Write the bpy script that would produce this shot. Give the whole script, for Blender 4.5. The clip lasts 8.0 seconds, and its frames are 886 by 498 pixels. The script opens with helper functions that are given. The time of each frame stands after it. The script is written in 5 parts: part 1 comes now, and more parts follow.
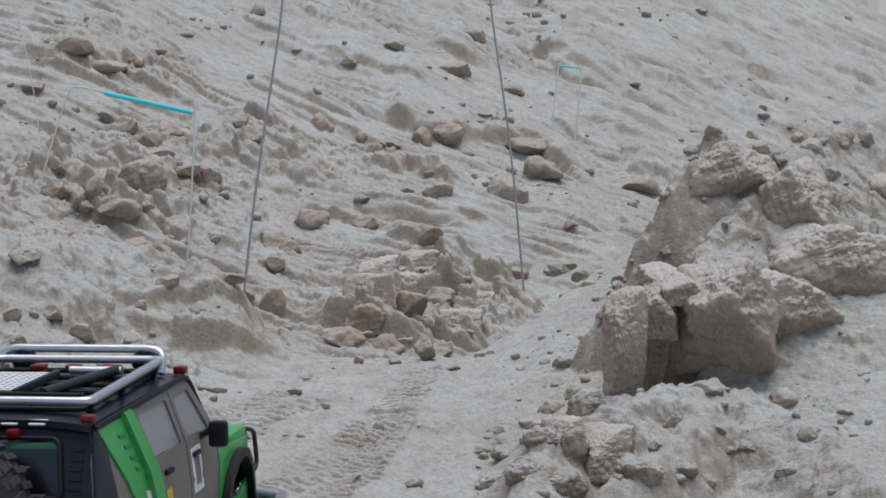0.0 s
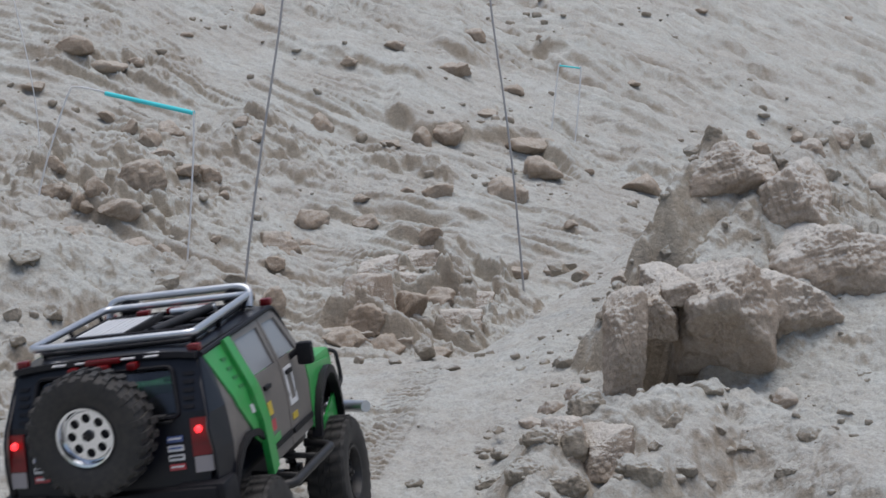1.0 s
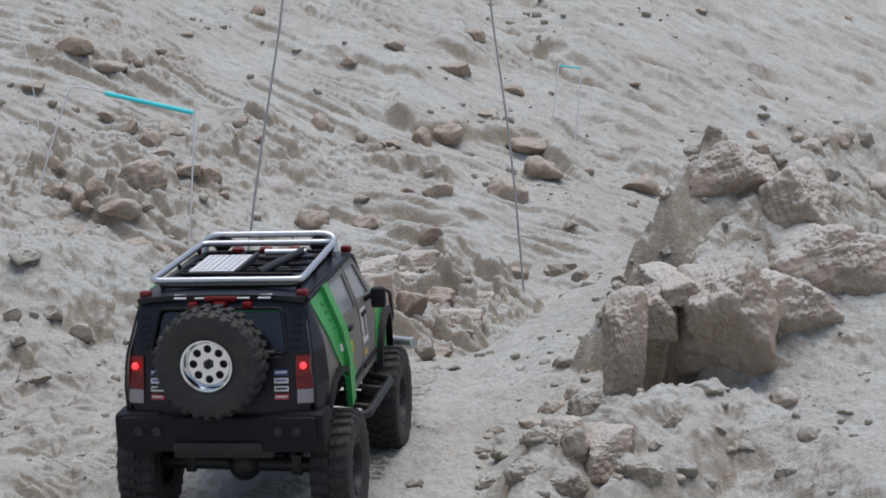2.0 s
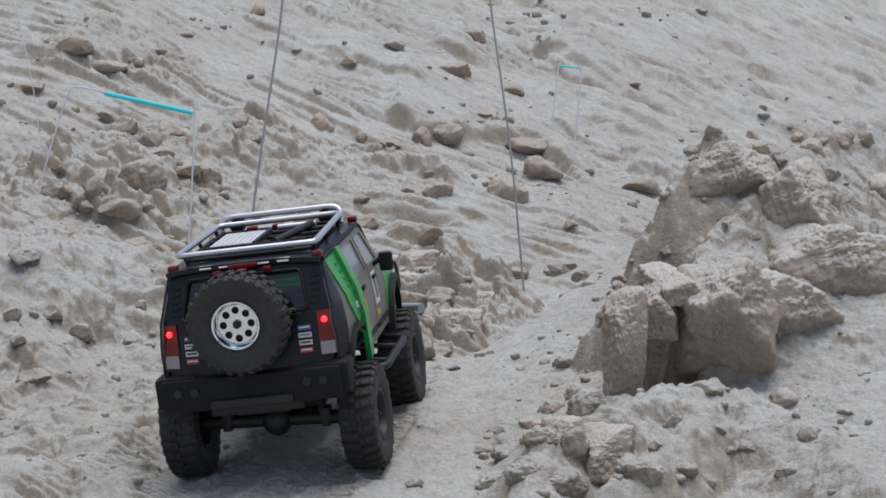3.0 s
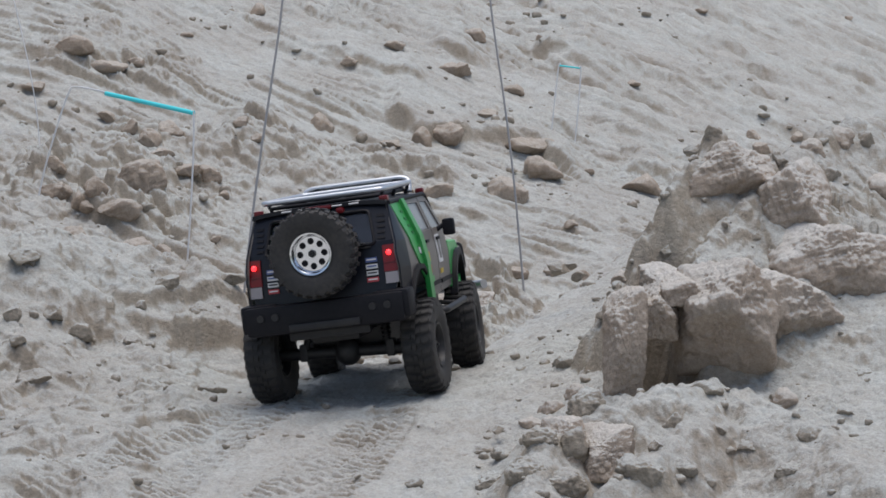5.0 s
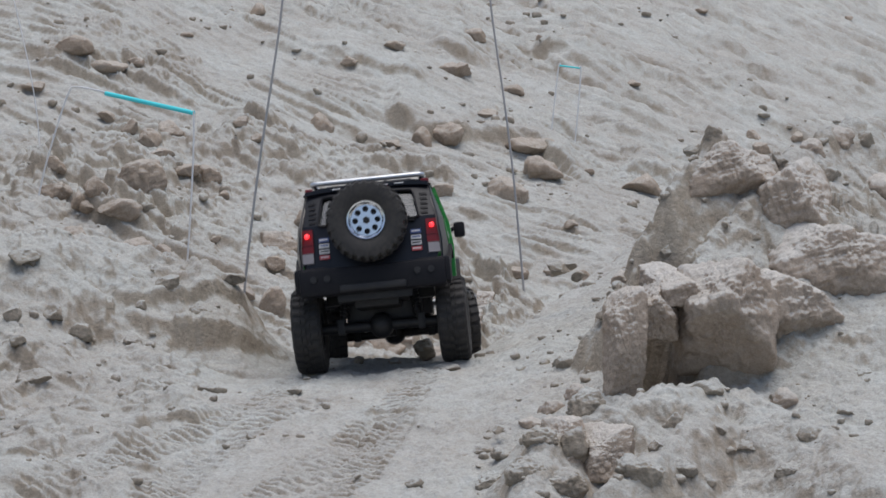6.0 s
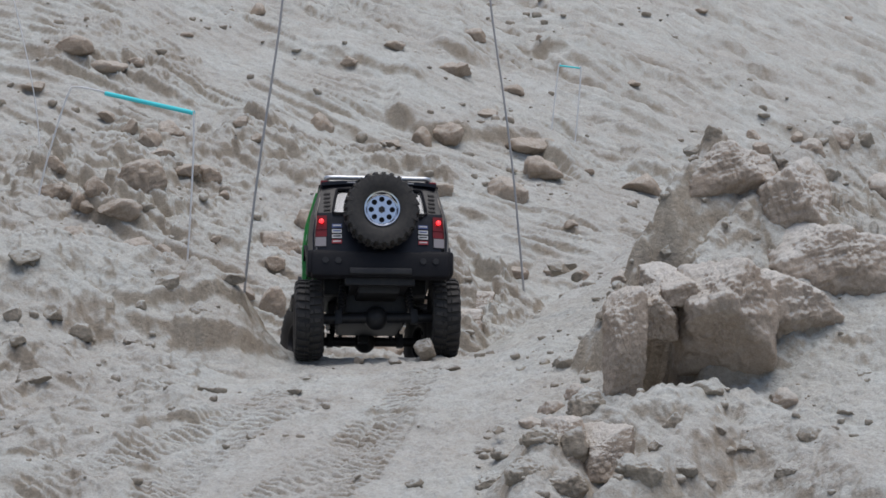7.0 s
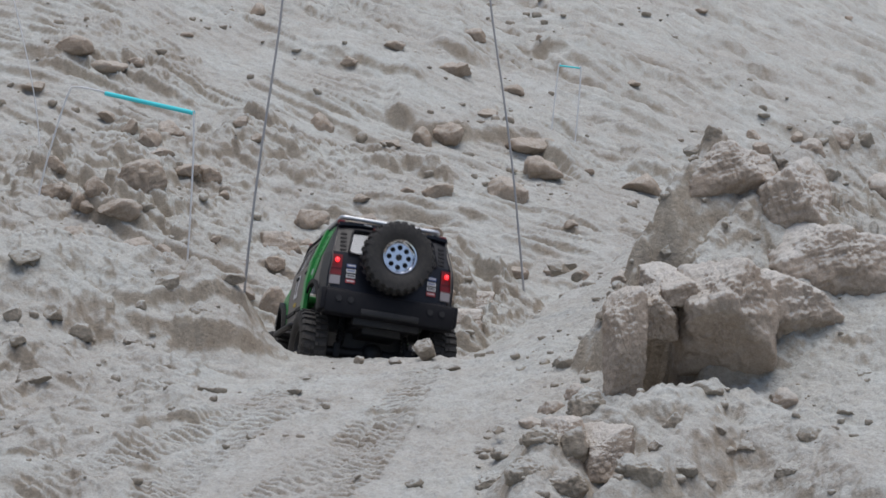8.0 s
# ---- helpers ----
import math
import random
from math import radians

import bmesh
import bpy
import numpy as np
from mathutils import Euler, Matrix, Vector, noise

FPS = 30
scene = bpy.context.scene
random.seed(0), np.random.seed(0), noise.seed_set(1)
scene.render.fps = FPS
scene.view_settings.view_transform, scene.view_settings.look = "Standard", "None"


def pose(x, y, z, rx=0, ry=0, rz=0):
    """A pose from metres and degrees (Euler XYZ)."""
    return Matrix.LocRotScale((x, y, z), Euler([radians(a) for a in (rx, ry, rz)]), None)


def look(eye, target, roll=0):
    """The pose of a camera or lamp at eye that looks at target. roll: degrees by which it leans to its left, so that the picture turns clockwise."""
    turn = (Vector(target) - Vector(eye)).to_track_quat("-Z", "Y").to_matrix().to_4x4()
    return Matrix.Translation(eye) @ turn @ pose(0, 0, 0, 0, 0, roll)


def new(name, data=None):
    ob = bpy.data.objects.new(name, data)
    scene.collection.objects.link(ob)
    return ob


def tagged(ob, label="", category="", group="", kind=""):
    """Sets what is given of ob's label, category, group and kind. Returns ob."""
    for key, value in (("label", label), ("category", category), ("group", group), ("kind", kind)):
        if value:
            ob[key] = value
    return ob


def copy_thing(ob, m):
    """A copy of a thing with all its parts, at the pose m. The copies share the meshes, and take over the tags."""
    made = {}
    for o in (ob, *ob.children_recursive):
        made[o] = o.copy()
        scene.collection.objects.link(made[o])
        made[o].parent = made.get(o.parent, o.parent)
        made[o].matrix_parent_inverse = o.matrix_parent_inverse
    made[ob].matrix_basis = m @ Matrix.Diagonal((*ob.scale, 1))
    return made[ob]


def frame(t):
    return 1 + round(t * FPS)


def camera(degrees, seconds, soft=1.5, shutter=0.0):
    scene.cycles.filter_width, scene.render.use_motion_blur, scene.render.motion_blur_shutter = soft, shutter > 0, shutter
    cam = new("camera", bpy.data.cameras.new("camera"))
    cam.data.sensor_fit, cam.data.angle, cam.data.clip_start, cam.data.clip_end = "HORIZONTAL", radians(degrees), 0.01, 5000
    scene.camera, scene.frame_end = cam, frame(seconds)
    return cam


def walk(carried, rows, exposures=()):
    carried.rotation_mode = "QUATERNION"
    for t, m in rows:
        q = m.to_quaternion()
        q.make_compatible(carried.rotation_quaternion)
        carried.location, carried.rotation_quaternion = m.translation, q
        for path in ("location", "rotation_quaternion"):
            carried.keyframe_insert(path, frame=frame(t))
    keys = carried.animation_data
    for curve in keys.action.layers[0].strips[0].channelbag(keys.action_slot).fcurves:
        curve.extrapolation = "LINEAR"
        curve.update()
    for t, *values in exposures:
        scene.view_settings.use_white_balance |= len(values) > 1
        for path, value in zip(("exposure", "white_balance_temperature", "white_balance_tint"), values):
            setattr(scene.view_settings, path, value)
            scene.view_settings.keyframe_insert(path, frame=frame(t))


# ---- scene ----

EYE = (0.0, 0.0, 0.42)
cam = camera(24, 8.0, soft=1.6, shutter=0.5)
VIEW = pose(*EYE, 85, 0, 0)
walk(cam, [(0.0, VIEW), (8.0, VIEW)], [(0.0, -0.06), (0.5, -0.06), (1.5, 0.03), (3.0, 0.08), (4.5, 0.09), (6.0, 0.04), (7.0, 0.0), (8.0, 0.0)])

# ---- light: an overcast sky ----
world = bpy.data.worlds.new("sky")
scene.world = world
world.use_nodes = True
sky = world.node_tree.nodes.new("ShaderNodeTexSky")
sky.sky_type, sky.sun_disc = "NISHITA", False
sky.sun_elevation, sky.sun_rotation = radians(86), radians(80)
sky.air_density, sky.dust_density, sky.ozone_density = 1.0, 3.0, 1.0
back = world.node_tree.nodes["Background"]
back.inputs[1].default_value = 0.130
grey = world.node_tree.nodes.new("ShaderNodeHueSaturation")
grey.inputs["Saturation"].default_value = 0.96
world.node_tree.links.new(sky.outputs[0], grey.inputs["Color"])
world.node_tree.links.new(grey.outputs[0], back.inputs[0])
sun = new("sun", bpy.data.lights.new("sun", "SUN"))
sun.data.energy, sun.data.angle, sun.data.color = 2.1, radians(60), (1.0, 0.985, 0.97)
sun.matrix_basis = look((0.15, 0.02, 2.2), (0, 0, 0))


# ---- materials ----
def material(name, color, rough=0.8, metal=0.0):
    m = bpy.data.materials.new(name)
    m.use_nodes = True
    b = m.node_tree.nodes["Principled BSDF"]
    b.inputs["Base Color"].default_value = (*color, 1)
    b.inputs["Roughness"].default_value = rough
    b.inputs["Metallic"].default_value = metal
    return m


def sand_material(name, base, deep, core_shade, grain=1.0, steep=0.66):
    """Pale dry sand: broad damp stains, small speckle and a gritty relief."""
    m = material(name, base, 0.95)
    n, l = m.node_tree.nodes, m.node_tree.links
    b = n["Principled BSDF"]
    b.inputs["Specular IOR Level"].default_value = 0.15
    geo = n.new("ShaderNodeNewGeometry")

    def noise_node(scale, detail, rough=0.6):
        t = n.new("ShaderNodeTexNoise")
        t.inputs["Scale"].default_value, t.inputs["Detail"].default_value, t.inputs["Roughness"].default_value = scale, detail, rough
        l.new(geo.outputs["Position"], t.inputs["Vector"])
        return t.outputs["Fac"]

    def ramp(src, a, b_, ca, cb):
        r = n.new("ShaderNodeValToRGB")
        r.color_ramp.elements[0].position, r.color_ramp.elements[1].position = a, b_
        r.color_ramp.elements[0].color, r.color_ramp.elements[1].color = (*ca, 1), (*cb, 1)
        l.new(src, r.inputs[0])
        return r.outputs[0]

    def mix(kind, fac, a, b_):
        x = n.new("ShaderNodeMix")
        x.data_type, x.blend_type = "RGBA", kind
        if isinstance(fac, float):
            x.inputs[0].default_value = fac
        else:
            l.new(fac, x.inputs[0])
        l.new(a, x.inputs[6]), l.new(b_, x.inputs[7])
        return x.outputs[2]
    stain = ramp(noise_node(5.0, 5), 0.42, 0.62, deep, base)
    speck = ramp(noise_node(160, 3, 0.7), 0.30, 0.62, (0.86, 0.845, 0.83), (1.03, 1.03, 1.03))
    clot = ramp(noise_node(38, 4), 0.33, 0.58, (0.90, 0.875, 0.85), (1.02, 1.02, 1.02))
    # loose pale sand lies on the flatter bits, the steep breaks show the packed browner core; its darkening also paints
    # shade on steep faces and undersides
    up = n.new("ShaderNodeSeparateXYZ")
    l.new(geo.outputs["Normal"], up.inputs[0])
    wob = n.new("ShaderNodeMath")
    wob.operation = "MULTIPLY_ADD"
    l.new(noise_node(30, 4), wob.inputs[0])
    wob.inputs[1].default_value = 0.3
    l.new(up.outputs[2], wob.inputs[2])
    flat = ramp(wob.outputs[0], steep, steep + 0.32, core_shade, (1, 1, 1))
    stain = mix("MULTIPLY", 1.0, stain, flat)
    grit = ramp(noise_node(430, 2, 0.6), 0.36, 0.60, (0.91, 0.905, 0.90), (1.05, 1.05, 1.05))
    col = mix("MULTIPLY", 1.0, mix("MULTIPLY", 1.0, mix("MULTIPLY", 1.0, stain, speck), clot), grit)
    l.new(col, b.inputs["Base Color"])
    bump = n.new("ShaderNodeBump")
    bump.inputs["Strength"].default_value, bump.inputs["Distance"].default_value = 0.85, 0.0065 * grain
    add = n.new("ShaderNodeMath")
    add.operation = "MULTIPLY_ADD"
    l.new(noise_node(210, 4, 0.75), add.inputs[0])
    add.inputs[1].default_value = 0.55
    l.new(noise_node(62, 6, 0.68), add.inputs[2])
    l.new(add.outputs[0], bump.inputs["Height"])
    l.new(bump.outputs[0], b.inputs["Normal"])
    return m


# third colour: packed brown core plus painted shade of steep faces and undersides
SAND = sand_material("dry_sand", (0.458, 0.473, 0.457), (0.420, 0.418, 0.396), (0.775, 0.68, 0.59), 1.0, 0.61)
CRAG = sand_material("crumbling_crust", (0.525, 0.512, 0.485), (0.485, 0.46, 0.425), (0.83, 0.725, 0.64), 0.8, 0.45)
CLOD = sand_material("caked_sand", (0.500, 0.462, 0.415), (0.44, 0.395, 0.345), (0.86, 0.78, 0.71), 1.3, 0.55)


# ---- the ground as a height over the plan ----
def lattice(ix, iy, seed):
    h = (ix.astype(np.int64) * 374761393 + iy.astype(np.int64) * 668265263 + seed * 1442695041) & 0xFFFFFFFF
    h = ((h ^ (h >> 13)) * 1274126177) & 0xFFFFFFFF
    return ((h ^ (h >> 16)) & 0xFFFFFF) / float(0x1000000)


def perlin(x, y, seed=0):
    """Gradient noise, about -0.7 to 0.7, one lump a unit."""
    ix, iy = np.floor(x), np.floor(y)
    fx, fy = x - ix, y - iy
    u, v = fx * fx * fx * (fx * (fx * 6 - 15) + 10), fy * fy * fy * (fy * (fy * 6 - 15) + 10)

    def corner(i, j):
        a = lattice(ix + i, iy + j, seed) * 2 * np.pi
        return np.cos(a) * (fx - i) + np.sin(a) * (fy - j)
    low = corner(0, 0) * (1 - u) + corner(1, 0) * u
    high = corner(0, 1) * (1 - u) + corner(1, 1) * u
    return low * (1 - v) + high * v


def fbm(x, y, octaves, seed=0, gain=0.5):
    return sum(gain ** k * perlin(x * 2.03 ** k + 7.1 * k, y * 2.03 ** k - 3.7 * k, seed + k) for k in range(octaves))


def pebbles(x, y, cell, seed, share=0.6):
    """Heights of round lumps strewn about one a cell, 0 to 1 times half a cell."""
    best = np.zeros_like(x)
    gx, gy = np.floor(x / cell), np.floor(y / cell)
    for i in (-1, 0, 1):
        for j in (-1, 0, 1):
            cx, cy = gx + i, gy + j
            px = (cx + 0.15 + 0.7 * lattice(cx, cy, seed)) * cell
            py = (cy + 0.15 + 0.7 * lattice(cx, cy, seed + 1)) * cell
            big = lattice(cx, cy, seed + 2)
            r = cell * (0.12 + 0.33 * big ** 2) * (lattice(cx, cy, seed + 3) < share)
            d2 = (x - px) ** 2 + (y - py) ** 2
            best = np.maximum(best, np.sqrt(np.maximum(r * r - d2, 0)) * 0.8)
    return best


def step(v, a, b):
    t = np.clip((v - a) / (b - a), 0, 1)
    return t * t * (3 - 2 * t)


def soft_interp(v, xs, ys, w=0.06):
    return (np.interp(v - w, xs, ys) + np.interp(v, xs, ys) * 2 + np.interp(v + w, xs, ys)) / 4


def lump(x, y, cx, cy, h, rx, ry, turn=0.0, power=2.0):
    c, s = np.cos(np.radians(turn)), np.sin(np.radians(turn))
    a, b = ((x - cx) * c + (y - cy) * s) / rx, (-(x - cx) * s + (y - cy) * c) / ry
    return h * np.exp(-(a * a + b * b) ** (power / 2))


HILL = (-0.6886, 0.1433, 0.0795, -0.0730, 0.0178)


def hill(x, y):
    """The slope behind the gully, without its small forms."""
    yc = np.clip(y, 1.5, 10)
    k = yc / np.maximum(y, 1.5)
    xc = np.clip(x * k, -1.9, 3.2)
    a, b, c, d, e = HILL
    z = a + b * xc + c * yc + d * xc * yc + e * yc * yc
    return z + np.maximum(y - 10, 0) * 0.09 * (y < 60) + (y >= 60) * 4.5


def crest_line(x):
    """Where the near ground breaks off towards the gully."""
    return soft_interp(x, [-1.2, -0.6, -0.3, 0.03, 0.12, 0.42, 0.9], [3.25, 3.12, 3.0, 2.95, 3.15, 4.1, 4.0], 0.03)


def near_ground(x, y):
    t = soft_interp(y, [-6, 0, 1.95, 2.3, 2.5, 2.8, 2.95, 4.5], [-0.45, -0.4, -0.05, -0.003, 0.022, 0.017, 0.003, -0.05], 0.05)
    z = t - 0.004 + 0.09 * np.clip(x + 0.06, -0.25, 0.3) * step(y, 1.9, 2.4) * (1 - step(y, 2.8, 3.1))
    # bank on one side of the track
    left = np.maximum(-x - 0.27, 0)
    z = z + np.minimum(left * (0.09 + 0.45 * step(y, 2.55, 3.05)), 0.4)
    z = z + lump(x, y, -0.43, 2.98, 0.045, 0.16, 0.10, 20) - lump(x, y, -0.47, 2.80, 0.030, 0.05, 0.06) + lump(x, y, -0.52, 2.66, 0.025, 0.10, 0.05)
    # sand slope and crumbling mound on the other side
    right = np.maximum(x - 0.04 - 0.06 * step(y, 2.2, 1.9), 0)
    z = z + np.minimum(0.14 * right + 0.22 * right * step(y, 2.5, 3.2), 0.16)
    edge = soft_interp(y, [1.6, 2.2, 2.7, 3.1, 3.6], [0.22, 0.15, 0.225, 0.36, 0.52], 0.05) + 0.03 * perlin(x * 9, y * 9, 40) + 0.012 * perlin(x * 25, y * 25, 41)
    tall = soft_interp(y, [1.7, 2.1, 2.35, 2.55, 2.75, 3.1, 3.35, 3.9], [0.0, 0.02, 0.03, 0.04, 0.05, 0.08, 0.12, 0.0], 0.04)
    over = x - edge
    z = z + tall * (0.75 * step(over, -0.02, 0.06) + 0.25 * step(over, 0.0, 0.3))
    return z


RIDGES = [  # crest, slope of the far flank, slope of the near flank, crest radius
    ([(0.205, 2.500, 0.144), (0.226, 2.530, 0.179), (0.249, 2.570, 0.224), (0.280, 2.600, 0.264), (0.322, 2.630, 0.302), (0.343, 2.650, 0.326), (0.372, 2.660, 0.320), (0.427, 2.680, 0.296)], 2.6, 1.45, 0.006),
    ([(0.434, 2.720, 0.294), (0.501, 2.820, 0.318), (0.562, 2.900, 0.344), (0.626, 2.950, 0.323), (0.757, 3.050, 0.328)], 1.5, 0.75, 0.012),
    ([(0.371, 2.655, 0.317), (0.385, 2.600, 0.261), (0.332, 2.540, 0.218), (0.309, 2.520, 0.190)], 0.9, 1.6, 0.006),
    ([(0.391, 2.560, 0.207), (0.415, 2.570, 0.220), (0.462, 2.590, 0.246), (0.489, 2.590, 0.233), (0.515, 2.570, 0.206), (0.550, 2.580, 0.195), (0.653, 2.620, 0.199)], 0.35, 1.7, 0.008),
    ([(0.306, 2.460, 0.135), (0.341, 2.500, 0.161), (0.392, 2.520, 0.169), (0.440, 2.500, 0.140), (0.477, 2.440, 0.099)], 0.6, 1.0, 0.01),
    ([(0.474, 2.460, 0.103), (0.512, 2.480, 0.125), (0.557, 2.500, 0.127), (0.637, 2.550, 0.114)], 0.3, 0.9, 0.012),
    ([(0.105, 2.180, 0.029), (0.136, 2.200, 0.043), (0.198, 2.220, 0.051), (0.238, 2.250, 0.062), (0.288, 2.280, 0.073), (0.327, 2.270, 0.063), (0.350, 2.220, 0.049), (0.386, 2.180, 0.040), (0.417, 2.120, 0.030), (0.437, 2.030, 0.013), (0.466, 1.980, 0.007)], 0.5, 0.7, 0.01),
    ([(0.288, 2.280, 0.073), (0.258, 2.180, 0.038), (0.185, 2.060, 0.007)], 1.0, 0.8, 0.012),
    ([(0.136, 2.200, 0.043), (0.101, 2.100, 0.029), (0.064, 2.000, 0.008)], 1.0, 0.8, 0.01),
]
LEFT_BANK = [
    ([(-0.808, 3.150, 0.193), (-0.665, 3.120, 0.180), (-0.563, 3.120, 0.175), (-0.493, 3.100, 0.156), (-0.430, 3.070, 0.135), (-0.367, 3.030, 0.102), (-0.324, 2.980, 0.069)], 0.42, 0.24, 0.04),
]


def ridges(x, y, crests):
    """Crests, each with its own flanks."""
    top = np.full(x.shape, -9.0)
    for pts, far, close, r in crests:
        for i, (a, b) in enumerate(zip(pts, pts[1:])):
            dx, dy = b[0] - a[0], b[1] - a[1]
            raw = ((x - a[0]) * dx + (y - a[1]) * dy) / (dx * dx + dy * dy)
            s = np.clip(raw, 0, 1)
            ox, oy = x - a[0] - dx * s, y - a[1] - dy * s
            dist = np.hypot(ox, oy)
            k = np.where(dx * oy - dy * ox > 0, far, close)
            ends = ((raw < 0) & (i == 0)) | ((raw > 1) & (i == len(pts) - 2))
            k = np.where(ends, max(far, close), k)
            top = np.maximum(top, a[2] + (b[2] - a[2]) * s - k * np.maximum(dist - r, 0) - 2.5 * np.maximum(dist - 0.16, 0) - 0.003)
    return top


NEAR_LEDGES = [
    ([(-0.385, 2.426), (-0.333, 2.456), (-0.291, 2.448), (-0.262, 2.486)], 0.016, 0.1, 0.006),
    ([(-0.462, 2.356), (-0.435, 2.388), (-0.396, 2.390)], 0.014, 0.08, 0.006),
    ([(-0.516, 2.498), (-0.491, 2.546), (-0.455, 2.542)], 0.016, 0.07, 0.006),
    ([(-0.565, 2.636), (-0.520, 2.628), (-0.457, 2.632)], 0.012, 0.1, 0.006),
    ([(-0.407, 2.840), (-0.356, 2.870), (-0.309, 2.944)], 0.01, 0.08, 0.006),
    ([(-0.431, 2.606), (-0.375, 2.610), (-0.332, 2.674)], 0.008, 0.1, 0.006),
    ([(-0.233, 2.398), (-0.197, 2.366)], 0.008, 0.05, 0.006),
]
SCARPS = [  # way along the foot, height, how far the ledge runs back, half width of its face
    ([(0.098, 5.460), (0.172, 5.474), (0.246, 5.474), (0.315, 5.368), (0.362, 5.212)], 0.055, 0.2, 0.02),
    ([(-0.139, 5.468), (-0.065, 5.418), (0.023, 5.404), (0.097, 5.450)], 0.055, 0.18, 0.014),
    ([(-0.039, 6.026), (0.026, 6.028), (0.107, 6.026)], 0.06, 0.16, 0.014),
    ([(0.010, 6.262), (0.144, 6.224), (0.244, 6.178)], 0.035, 0.2, 0.014),
    ([(-0.343, 5.666), (-0.222, 5.702), (-0.129, 5.668), (-0.037, 5.650)], 0.03, 0.2, 0.012),
    ([(-0.758, 4.630), (-0.690, 4.590), (-0.590, 4.490)], 0.07, 0.12, 0.014),
    ([(-0.868, 4.416), (-0.761, 4.424), (-0.656, 4.362), (-0.532, 4.312)], 0.045, 0.12, 0.012),
    ([(-0.742, 4.236), (-0.653, 4.184), (-0.573, 4.174)], 0.05, 0.1, 0.01),
    ([(-0.772, 5.156), (-0.682, 5.108), (-0.603, 5.078)], 0.03, 0.12, 0.01),
    ([(-0.952, 5.152), (-0.844, 5.170), (-0.738, 5.210)], 0.025, 0.14, 0.01),
    ([(-0.534, 4.884), (-0.444, 4.910), (-0.350, 4.898)], 0.025, 0.15, 0.01),
    ([(-0.487, 4.676), (-0.362, 4.692), (-0.182, 4.654), (-0.030, 4.624), (0.146, 4.628)], 0.022, 0.16, 0.012),
    ([(-0.193, 4.940), (-0.072, 4.942), (0.048, 4.892)], 0.03, 0.16, 0.012),
    ([(0.465, 5.418), (0.538, 5.412), (0.586, 5.382)], 0.05, 0.16, 0.012),
    ([(0.403, 5.810), (0.507, 5.742), (0.614, 5.720)], 0.02, 0.2, 0.012),
    ([(0.283, 6.310), (0.376, 6.148), (0.504, 6.084)], 0.03, 0.25, 0.014),
    ([(0.675, 6.300), (0.906, 6.752), (1.180, 7.086), (1.668, 7.868)], 0.01, 0.3, 0.03),
    ([(0.584, 6.848), (0.843, 7.166), (1.115, 7.428)], 0.01, 0.3, 0.03),
    ([(1.077, 7.738), (1.405, 8.190), (1.857, 8.770)], 0.01, 0.3, 0.03),
    ([(-0.168, 4.284), (-0.097, 4.258), (-0.050, 4.128)], 0.03, 0.08, 0.008),
    ([(-0.126, 4.438), (-0.029, 4.410), (0.019, 4.288), (0.052, 4.180)], 0.045, 0.1, 0.01),
    ([(-0.228, 3.894), (-0.154, 3.916), (-0.099, 3.870), (-0.052, 3.884)], 0.06, 0.1, 0.008),
    ([(-0.165, 4.192), (-0.104, 4.038), (-0.069, 3.964)], 0.045, 0.08, 0.008),
    ([(-0.055, 4.110), (0.018, 4.162), (0.074, 4.080)], 0.05, 0.1, 0.008),
    ([(0.007, 4.482), (0.078, 4.320), (0.124, 4.280), (0.177, 4.444)], 0.04, 0.12, 0.01),
    ([(-0.412, 4.160), (-0.345, 4.162), (-0.275, 4.136)], 0.02, 0.08, 0.008),
]


def scarps(x, y, ledges):
    """Ledges where the crust has broken off, steep towards the track."""
    z = np.zeros_like(x)
    for pts, h, reach, w in ledges:
        best = np.full(x.shape, 9.0)
        side = np.zeros_like(x)
        for i, (a, b) in enumerate(zip(pts, pts[1:])):
            dx, dy = b[0] - a[0], b[1] - a[1]
            s = np.clip(((x - a[0]) * dx + (y - a[1]) * dy) / (dx * dx + dy * dy), 0, 1)
            ox, oy = x - a[0] - dx * s, y - a[1] - dy * s
            dist = np.hypot(ox, oy)
            nearer = dist < best
            best = np.where(nearer, dist, best)
            side = np.where(nearer, np.sign(dx * oy - dy * ox), side)
        off = best * side
        xs = [p[0] for p in pts]
        ends = step(x, min(xs) - 0.03, min(xs) + 0.05) * (1 - step(x, max(xs) - 0.05, max(xs) + 0.03))
        z = z + h * ends * step(off, -w, w) * np.exp(-np.maximum(off, 0) / reach)
    return z


def blocks(x, y, cell, seed):
    """Broken plates: each cell has its own height and tilt, with a crack round it, in units of a cell."""
    gx, gy = np.floor(x / cell), np.floor(y / cell)
    d1, d2, val = np.full(x.shape, 9.0), np.full(x.shape, 9.0), np.zeros_like(x)
    for i in (-1, 0, 1):
        for j in (-1, 0, 1):
            cx, cy = gx + i, gy + j
            dx = x / cell - cx - lattice(cx, cy, seed)
            dy = y / cell - cy - lattice(cx, cy, seed + 1)
            d = np.hypot(dx, dy)
            own = (lattice(cx, cy, seed + 2) - 0.5) * 0.7 + (lattice(cx, cy, seed + 3) - 0.5) * dx * 0.9 - lattice(cx, cy, seed + 4) * dy * 0.25
            nearer = d < d1
            d2 = np.where(nearer, d1, np.minimum(d2, d))
            val = np.where(nearer, own, val)
            d1 = np.where(nearer, d, d1)
    return val - 0.28 * (1 - step(d2 - d1, 0.0, 0.16))


